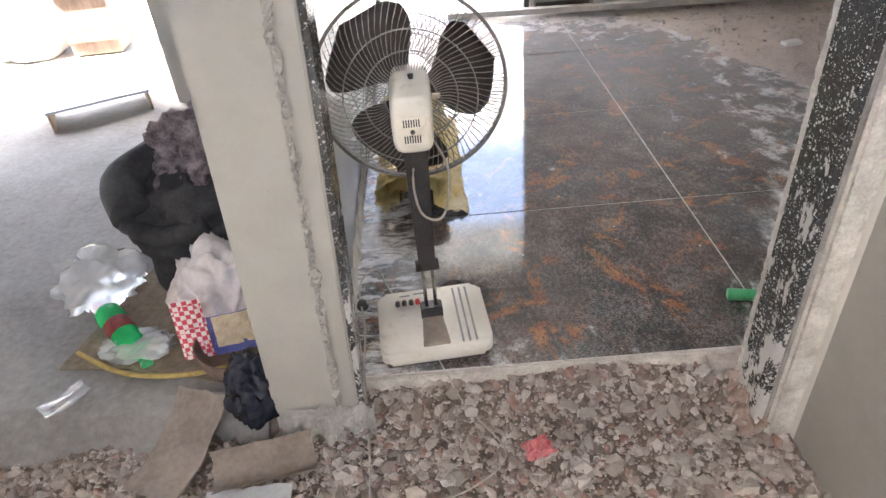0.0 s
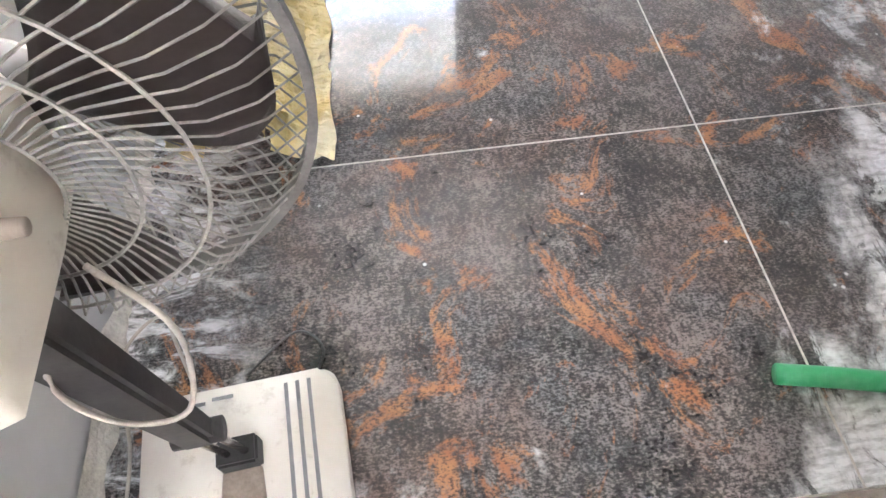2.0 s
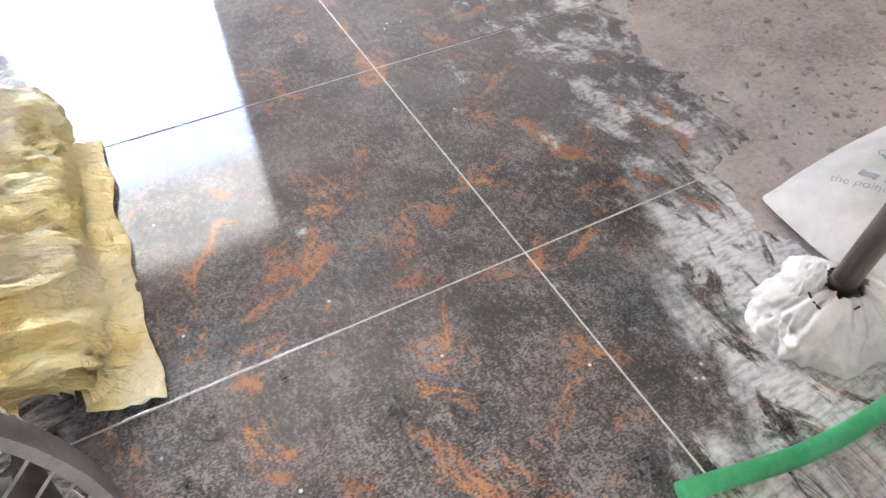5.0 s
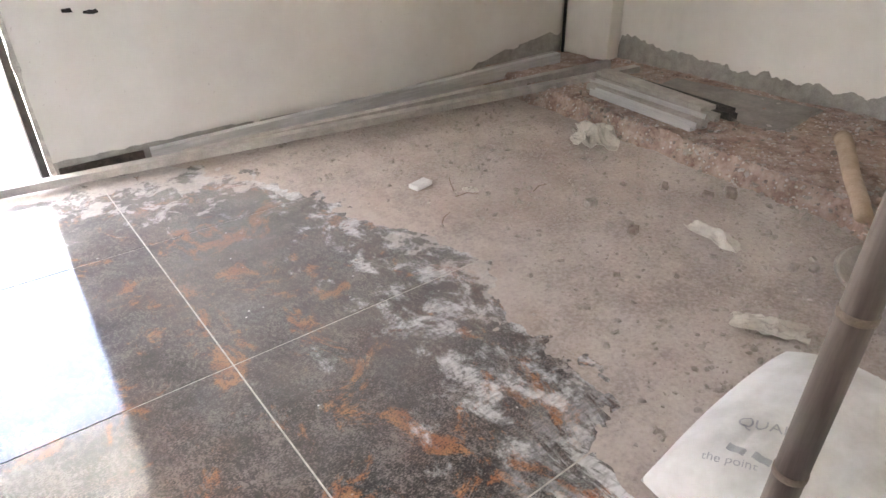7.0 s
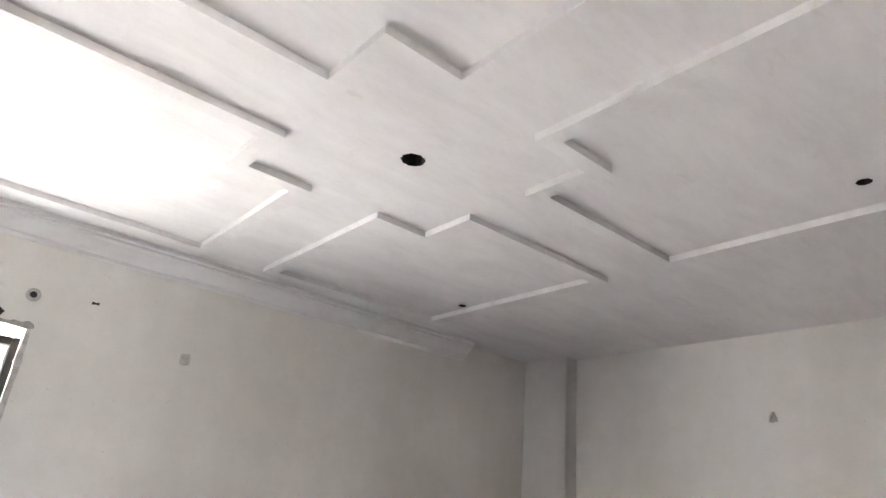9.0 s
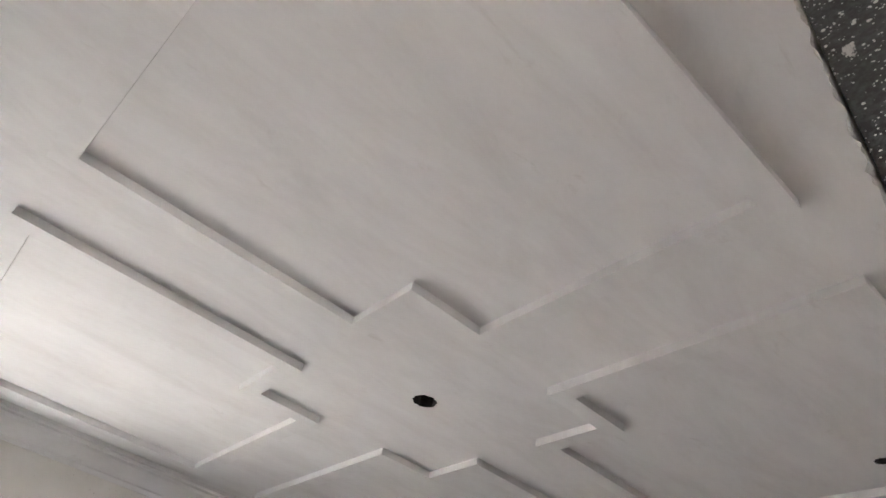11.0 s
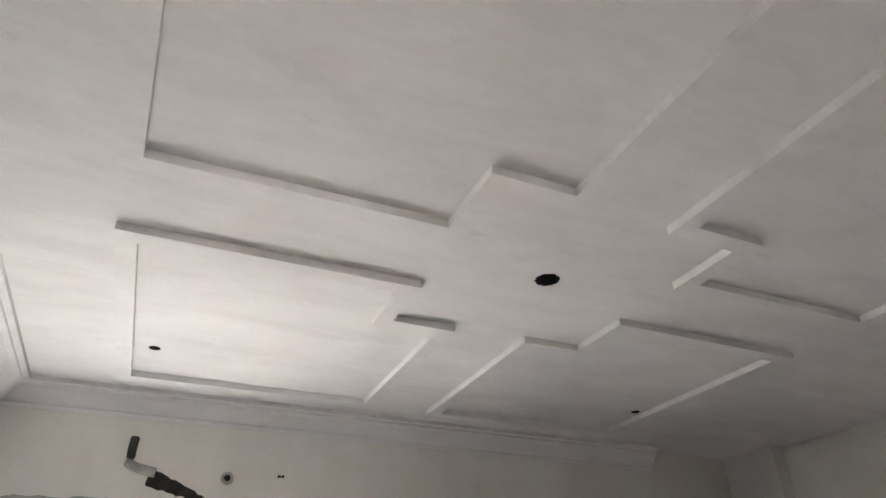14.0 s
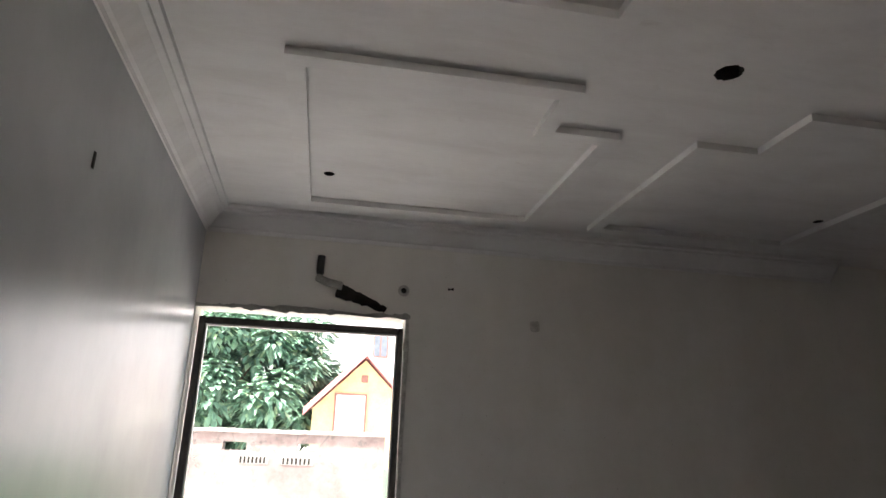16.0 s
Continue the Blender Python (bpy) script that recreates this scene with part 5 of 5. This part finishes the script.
tagged(stones("broken_aggregate", spots, sizes, MAT_STONE, rng), "broken pale aggregate on the raised bed", "rubble", kind="stuff")

# rubble before the doorway
spots, sizes = [], []
for _ in range(24000):
    x, y = rng.uniform(-1.3, 1.04), rng.uniform(-0.85, 0.085)
    if x < -0.22 and y > -0.02:
        continue
    spots.append((x, y, rubble_height(x, y) + rng.uniform(0, 0.008)))
    sizes.append(min(0.032, 0.0035 + rng.exponential(0.0050)))
tagged(stones("gravel", spots, sizes, MAT_STONE, rng), "broken mortar gravel in greys and pinks", "gravel", kind="stuff")
shapes = []
for i in range(8):
    me = stones("stone", [(0, 0, 0)], [1.0], MAT_LOOSE, rng)
    shapes.append(me.data)
    bpy.data.objects.remove(me)
for i in range(150):
    x, y = (rng.uniform(-1.25, -0.25), rng.uniform(-0.4, -0.05)) if i < 60 else (rng.uniform(-0.25, 1.0), rng.uniform(-0.45, 0.06))
    s = rng.uniform(0.016, 0.030) * (1.5 if i < 25 else 1)
    ob = new("stone", shapes[i % 8])
    ob.parent = ground_r
    ob.matrix_world = pose(x, y, rubble_height(x, y) + 0.010, 0, 0, rng.uniform(0, 360)) @ Matrix.Diagonal((s, s, s, 1))

# ---- hall left of the doorway: clutter against the wall ----
HB = thing("clothes_bag", (-0.62, 0.72, 0.0), "stuffed faded black bag slumped against the wall", "bag")
bm = bmesh.new()
blob(bm, (0.10, 0.0, 0), (0.24, 0.25, 0.36), 7, 0.25, 9, 5)
part("body", bm, MAT_DARKCLOTH, HB, "", True)
bm = bmesh.new()
tube(bm, smooth_path([(-0.08, -0.14, 0.27), (-0.15, 0.0, 0.31), (-0.08, 0.14, 0.33)], 8), 0.065, 14)
part("rolled_top", bm, MAT_DARKCLOTH, HB, "rolled black cloth top", True)
bm = bmesh.new()
tube(bm, smooth_path([(-0.11, -0.14, 0.24), (0.02, -0.21, 0.23), (0.16, -0.20, 0.26)], 8), 0.03, 10)
part("strap", bm, MAT_DARKCLOTH, HB, "black carrying strap", True)
SH = thing("patterned_cloth", (-0.53, 0.80, 0.25), "bunched dull patterned cloth lying on the black bag", "cloth")
bm = bmesh.new()
blob(bm, (0.02, 0.02, 0), (0.17, 0.18, 0.22), 3, 0.55, 15, 5)
part("cloth", bm, MAT_PRINTCLOTH, SH, "", True)
MT = thing("jute_mat", (-0.56, 0.38, 0.004), "worn brown jute mat with a yellow edge on the cement floor", "mat", turn=-14)
bm = bmesh.new()
sheet(bm, lambda u, v: (-0.26 + 0.56 * u, -0.24 + 0.6 * v + 0.03 * math.sin(u * 3), 0.006 + 0.004 * noise.noise(Vector((u * 6, v * 6, 1)))), 24, 24, 0.006)
part("mat", bm, MAT_MAT, MT)
bm = bmesh.new()
tube(bm, smooth_path([(-0.24, -0.18, 0.012), (-0.05, -0.235, 0.013), (0.14, -0.215, 0.014), (0.30, -0.14, 0.02)], 8), 0.007, 8)
part("edge_rope", bm, MAT_ROPE, MT, "yellow rope edge", True)
BO = thing("drink_bottle", (-0.76, 0.36, 0.05), "green plastic drink bottle with a dark red label, lying down", "bottle")
BM = pose(0, 0, 0, 100, 0, 42)
bm = bmesh.new()
lathe(bm, ((0.012, 0.215), (0.014, 0.20), (0.014, 0.185), (0.034, 0.15), (0.040, 0.13), (0.037, 0.11), (0.040, 0.09), (0.041, 0.0), (0.040, -0.03), (0.030, -0.046), (0.0, -0.040)), 28, BM)
bt = part("bottle", bm, MAT_BOTTLE, BO, "", True)
bm = bmesh.new()
lathe(bm, ((0.0415, 0.085), (0.0422, 0.08), (0.0422, 0.035), (0.0415, 0.03)), 28, BM)
part("label", bm, MAT_LABEL, BO, "dark red paper label", True)
bm = bmesh.new()
lathe(bm, ((0.0, 0.232), (0.016, 0.231), (0.0165, 0.212), (0.012, 0.212)), 20, BM)
part("cap", bm, MAT_GREEN, BO, "green cap", True)
CB = thing("clear_bag", (-0.86, 0.55, 0.004), "crumpled clear polythene bag on the mat", "bag")
bm = bmesh.new()
blob(bm, (0, 0, 0), (0.12, 0.13, 0.15), 9, 0.45, 13, 4)
part("film", bm, MAT_CLEAR, CB, "", True)
CB2 = thing("clear_bag", (-0.66, 0.265, 0.012), "flattened clear polythene bag under the bottle", "bag")
bm = bmesh.new()
blob(bm, (0, 0, 0), (0.10, 0.06, 0.045), 12, 0.4, 13, 4)
part("film", bm, MAT_CLEAR, CB2, "", True)
PK = thing("carrier_bag", (-0.42, 0.36, 0.012), "printed white carrier bag with red checks and blue bands", "bag", turn=10)
bm = bmesh.new()
blob(bm, (0.0, 0.03, 0), (0.13, 0.15, 0.24), 5, 0.42, 11, 5)
bagm = part("bag", bm, MAT_PACK, PK, "", True)


def pack_panel(x0, x1, z0, z1, lift, material, label):
    bm = bmesh.new()
    sheet(bm, lambda u, v: (x0 + (x1 - x0) * u, -0.178 - lift + 0.22 * (z0 + (z1 - z0) * v) + 0.5 * (x0 + (x1 - x0) * u) ** 2 + 0.006 * noise.noise(Vector((u * 5, v * 5, 2))), z0 + (z1 - z0) * v), 10, 10)
    part("print", bm, material, PK, label)


pack_panel(-0.10, -0.02, 0.03, 0.20, 0.010, MAT_CHECK, "red checked print")
pack_panel(-0.018, 0.10, 0.03, 0.145, 0.010, MAT_PACKBLUE, "blue printed band")
pack_panel(-0.005, 0.10, 0.055, 0.145, 0.014, MAT_SNACK, "beige printed picture panel")
BB = thing("blue_bag", (-0.275, 0.055, 0.0), "dark blue polythene bag slumped at the wall foot", "bag")
bm = bmesh.new()
blob(bm, (0.0, -0.01, -0.02), (0.075, 0.075, 0.165), 8, 0.4, 12, 5)
part("bag", bm, MAT_BLUEBAG, BB, "", True)
TY = thing("brown_basin", (-0.33, 0.18, 0.0), "dark brown curved tray edge behind the blue bag", "tray")
bm = bmesh.new()
lathe(bm, ((0.0, 0.006), (0.07, 0.008), (0.105, 0.05), (0.115, 0.10), (0.121, 0.10), (0.112, 0.05), (0.075, 0.0), (0.0, 0.0)), 28)
part("bowl", bm, MAT_WOOD, TY, "", True)


def card(place, w, l, seed, label, material=MAT_CARD, rx=0, ry=0, rz=0, bend=0.03, group="cardboard pieces"):
    bm = bmesh.new()

    def f(u, v):
        s, t = u - 0.5, v - 0.5
        return (s * w * (1 + 0.10 * noise.noise(Vector((t * 4, seed, 0)))), t * l * (1 + 0.08 * noise.noise(Vector((s * 5, seed, 3)))), bend * (4 * t * t) + 0.006 * noise.noise(Vector((s * 4, t * 4, seed))))

    sheet(bm, f, 14, 18, 0.005)
    ob = tagged(link("cardboard_piece", bm, material), label, "cardboard", group)
    ob.matrix_world = pose(*place, rx, ry, rz)
    return ob


card((-0.455, -0.055, -0.035), 0.16, 0.27, 2, "torn dusty cardboard sheet leaning on the rubble", rx=20, ry=-6, rz=-24)
card((-0.235, -0.13, -0.055), 0.24, 0.10, 4, "folded dusty cardboard strip on the rubble", rx=16, ry=4, rz=14, bend=0.05)
card((-0.26, -0.26, -0.06), 0.20, 0.16, 6, "pale grey flat panel lying on the rubble", MAT_GREYPANEL, rx=6, rz=2, bend=0.0)
card((-0.80, 0.09, 0.008), 0.06, 0.12, 9, "scrap of torn pale plastic on the cement floor", MAT_CLEAR, rz=-40, bend=0.01, group="")

BN = thing("low_bench", (-1.55, 2.20, 0.0), "low pale laminate bench with two board legs on the floor", "bench", turn=27)
part("top", boxes((-0.25, 0.25, -0.15, 0.15, 0.098, 0.112), bevel=0.002), MAT_LAMINATE, BN, "pale laminate top")
for sx in (-0.245, 0.232):
    part("leg", boxes((sx, sx + 0.013, -0.148, 0.148, 0.0, 0.0975), bevel=0.001), MAT_TANEDGE, BN, "raw board leg")
WBX = thing("wooden_crate", (-2.02, 3.42, 0.0), "tall weathered brown wooden crate in the sunlight", "crate", turn=6)
part("body", boxes((-0.16, 0.16, -0.15, 0.15, 0.012, 0.75), bevel=0.006), MAT_WOOD, WBX)
for z in (0.10, 0.38, 0.66):
    part("batten", boxes((-0.165, 0.165, -0.162, -0.1505, z, z + 0.05), bevel=0.002), MAT_WOOD, WBX)
for i, (x, y, r) in enumerate(((-2.55, 3.45, 0.30), (-3.0, 3.9, 0.36))):
    ob = thing("rubbish_sack", (x, y, 0.0), "bulging pale sack of rubbish in the sunlight", "sack", "rubbish sacks")
    bm = bmesh.new()
    blob(bm, (0, 0, 0), (r, r * 0.9, r * 1.5), 15 + i, 0.35, 9, 4)
    part("sack", bm, MAT_BAG if i == 0 else MAT_SACK, ob, "", True)

# ---- pipes above the opening ----
AC = thing("pipe_stub", (0.475, Y_N, 2.418), "black insulated pipe stub coming out of the wall", "pipe")
bm = bmesh.new()
tube(bm, smooth_path([(0.0, 0.02, 0.0), (0.0, -0.03, 0.0), (0.0, -0.045, 0.03), (0.002, -0.04, 0.075)], 5), 0.020, 12)
part("pipe", bm, MAT_BLACKPL, AC, "", True)
bm = bmesh.new()
tube(bm, smooth_path([(-0.01, -0.02, -0.035), (0.04, -0.035, -0.06), (0.12, -0.03, -0.075)], 5), 0.022, 12)
part("elbow", bm, MAT_CEMENT, AC, "cement-smeared elbow", True)
bm = bmesh.new()
ragged(bm, [(0.09, 0, -0.115), (0.35, 0, -0.20), (0.36, 0, -0.175), (0.30, 0, -0.13), (0.10, 0, -0.055)], 0.006, (0, -1, 0), 3, 0.02)
part("chase", bm, MAT_HOLE_SHADE, AC, "chiselled chase, its shade painted dark")
PV = thing("pipe_end", (0.923, Y_N, 2.349), "grey plastic pipe end set in the wall", "pipe")
bm = bmesh.new()
lathe(bm, ((0.016, 0.0), (0.016, 0.012), (0.028, 0.014), (0.031, 0.0), (0.031, -0.02)), 20, pose(0, 0, 0, 90, 0, 0))
part("collar", bm, MAT_PAN, PV, "", True)
bm = bmesh.new()
lathe(bm, ((0.0, 0.002), (0.0155, 0.002)), 16, pose(0, 0, 0, 90, 0, 0))
part("bore", bm, MAT_HOLE_SHADE, PV, "bore, its shade painted dark")

# ---- outside: compound wall, house, tree, apartment block ----
CW = tagged(new("wall_compound"), "peeling pink limewashed compound wall with vents", "wall", kind="structure")
Y0 = 8.0
bm = bmesh.new()
VENTS = ((-0.545, -0.28, 1.385, 1.475), (0.30, 0.55, 1.39, 1.475))
xs = sorted({-9.0, 1.32, *[v for a in VENTS for v in a[:2]]})
for a, b in zip(xs, xs[1:]):
    hole = next((v for v in VENTS if v[0] <= a and b <= v[1]), None)
    if hole:
        box(bm, a, b, Y0, Y0 + 0.2, -0.45, hole[2])
        box(bm, a, b, Y0, Y0 + 0.2, hole[3], 1.62)
    else:
        box(bm, a, b, Y0, Y0 + 0.2, -0.45, 1.62)
bmesh.ops.remove_doubles(bm, verts=bm.verts, dist=0.0005)
part("masonry", bm, MAT_PINK, CW)
bm = bmesh.new()
sheet(bm, lambda u, v: (-9 + 10.34 * u, Y0 - 0.03 + 0.26 * v, 1.622 + 0.015 * noise.noise(Vector((u * 90, v * 2, 1)))), 160, 3, 0.04)
part("coping", bm, MAT_CEMENT, CW, "grey weathered coping")
for gx0, gx1, gz in ((-0.35, -0.02, 1.24), (0.13, 0.49, 1.235)):
    part("grille_recess", boxes((gx0, gx1, Y0 - 0.004, Y0 + 0.004, gz, gz + 0.085)), MAT_CEMENT, CW, "grey vent grille")
    for i in range(7):
        x = gx0 + 0.01 + i * (gx1 - gx0 - 0.02) / 7
        part("grille_slot", boxes((x, x + 0.022, Y0 - 0.008, Y0 - 0.0045, gz + 0.008, gz + 0.077)), MAT_HOLE_SHADE, CW)
slab("wall_green", [(1.34, 9.0, 9.4, 9.6, -0.45, 1.15)], MAT_GREENPAINT, "green painted low boundary wall", "wall")

HS = thing("gabled_house", (2.12, 26.0, -0.45), "small yellow gabled house with a red roof behind the wall", "house")
HW, HE, HP = 1.95, 3.0, 5.06
bm = bmesh.new()
lo = [bm.verts.new((x, y, 0)) for y in (0, 5) for x in (-HW, HW)]
for y in (0, 5):
    f = [bm.verts.new((-HW, y, 0)), bm.verts.new((HW, y, 0)), bm.verts.new((HW, y, HE)), bm.verts.new((0, y, HP - 0.12)), bm.verts.new((-HW, y, HE))]
    bm.faces.new(f)
for x in (-HW, HW):
    bm.faces.new([bm.verts.new(p) for p in ((x, 0, 0), (x, 5, 0), (x, 5, HE), (x, 0, HE))])
bmesh.ops.delete(bm, geom=lo, context="VERTS")
bmesh.ops.remove_doubles(bm, verts=bm.verts, dist=0.001)
part("wall", bm, MAT_YELLOW, HS, "pale yellow rendered walls")
for sx in (-1, 1):
    bm = bmesh.new()
    q = [Vector((0, -0.5, HP)), Vector((sx * 2.3, -0.5, HE - 0.28)), Vector((sx * 2.3, 5.3, HE - 0.28)), Vector((0, 5.3, HP))]
    lo = [bm.verts.new(p) for p in q]
    hi = [bm.verts.new(p + Vector((0, 0, 0.26))) for p in q]
    bm.faces.new(lo), bm.faces.new(hi)
    for i in range(4):
        bm.faces.new((lo[i], lo[(i + 1) % 4], hi[(i + 1) % 4], hi[i]))
    part("roof", bm, MAT_ROOF, HS, "red painted roof slope")
wd = part("window", boxes((-1.06, 0.06, -0.03, 0.02, 1.85, 3.53)), MAT_WHITE, HS, "white closed shutter")
for d in ((-1.14, -1.061, -0.05, 0.02, 1.8, 3.6), (0.061, 0.14, -0.05, 0.02, 1.8, 3.6), (-1.06, 0.06, -0.05, 0.02, 3.531, 3.6)):
    part("window_frame", boxes(d), MAT_TRIM, wd, "brown frame")
part("vent", boxes((-0.14, 0.14, -0.03, 0.02, 4.05, 4.35), bevel=0.02), MAT_TRIM, HS, "small gable vent")

AP = thing("apartment_block", (8.0, 46.0, -0.45), "white apartment block with arched windows in the distance", "building")
part("wall", boxes((-24.0, 14.0, 0, 8, 0, 21.3)), MAT_WHITE, AP)
for x, z in [(x, z) for x in (-3.7, -2.1, -0.4) for z in (4.2, 7.4, 10.6, 13.8, 17.0)] + [(x, z) for x in (-20, -16, -12, -8, 4, 8) for z in (10.6, 13.8, 17.0)]:
    bm = bmesh.new()
    prism(bm, [(-0.55, 0), (0.55, 0)] + [(0.55 * math.cos(a), 1.5 + 0.55 * math.sin(a)) for a in (math.pi * j / 10 for j in range(11))], 0, 0.12, pose(x, 0.02, z, 90, 0, 0))
    w = part("window", bm, MAT_TRIM, AP, "arched window, dark frame")
    for px2 in (-0.25, 0.25):
        part("pane", boxes((x + px2 - 0.2, x + px2 + 0.2, -0.12, -0.101, z + 0.1, z + 1.6)), MAT_GLASSDARK, w)
part("window", boxes((-5.0, -4.2, -0.06, 0.02, 6.2, 7.0)), MAT_GLASSDARK, AP)
part("balcony", boxes((-3.0, 2.0, -1.0, 0, 3.0, 3.9), bevel=0.03), MAT_WHITE, AP)

TR = thing("tree", (-4.0, 29.5, -0.45), "broad leafy green tree behind the compound wall", "tree")
bm = bmesh.new()
tube(bm, [(0, 0, 0), (0.1, 0, 1.4), (-0.06, 0.1, 2.4), (0.04, 0, 3.4)], 0.32, 12, True, 0.2)
limbs = []
for i in range(9):
    a = i * 0.7 + 0.3
    e = Vector((math.cos(a) * (3.0 + 0.9 * math.sin(i * 2.2)), math.sin(a) * 2.4, 4.0 + 1.7 * math.sin(i * 1.7) ** 2))
    limbs.append(e)
    tube(bm, smooth_path([(0.04, 0, 2.4 + 0.1 * i), (e.x * 0.4, e.y * 0.4, 3.5), e], 4), 0.13, 7, True, 0.03)
part("trunk", bm, MAT_BARK, TR, "", True)
rng = np.random.default_rng(5)
verts, faces = [], []
clumps = []
for i in range(150):
    while True:
        p = rng.uniform(-1, 1, 3)
        if p @ p < 1:
            break
    p = p / max(0.35, np.linalg.norm(p)) * rng.uniform(0.55, 1.0)
    clumps.append((p[0] * 5.4, p[1] * 4.0, 4.3 + p[2] * 3.6, rng.uniform(0.55, 1.1)))
for cx, cy, cz, cr in clumps:
    for _ in range(190):
        d = rng.normal(0, 1, 3)
        d /= np.linalg.norm(d)
        c = Vector((cx, cy, cz)) + Vector(d.tolist()) * cr * rng.uniform(0.5, 1.0)
        out = Vector((d[0], d[1], 0.35 * d[2] - 0.25)).normalized()
        side = out.cross(Vector((0, 0, 1))).normalized()
        l, w = rng.uniform(0.30, 0.55), rng.uniform(0.08, 0.15)
        droop = Vector((0, 0, -0.25 * l))
        n0 = len(verts)
        verts += [tuple(c), tuple(c + out * l * 0.5 + side * w), tuple(c + out * l + droop), tuple(c + out * l * 0.5 - side * w)]
        faces.append((n0, n0 + 1, n0 + 2, n0 + 3))
me = bpy.data.meshes.new("crown")
me.from_pydata(verts, [], faces)
me.materials.append(MAT_LEAF)
crown = new("crown", me)
crown.parent = TR
tagged(crown, "dense crown of small drooping leaves")

# ---- floor tiles, one by one ----
for i in range(len(JOINTS_X) - 1):
    for j in range(len(JOINTS_Y) - 1):
        bm = boxes((JOINTS_X[i] + 0.0024, JOINTS_X[i + 1] - 0.0024, JOINTS_Y[j] + 0.0024, JOINTS_Y[j + 1] - 0.0024, -0.012, 0.0), bevel=0.0008, segments=1)
        part("tile", bm, MAT_TILE, floor)
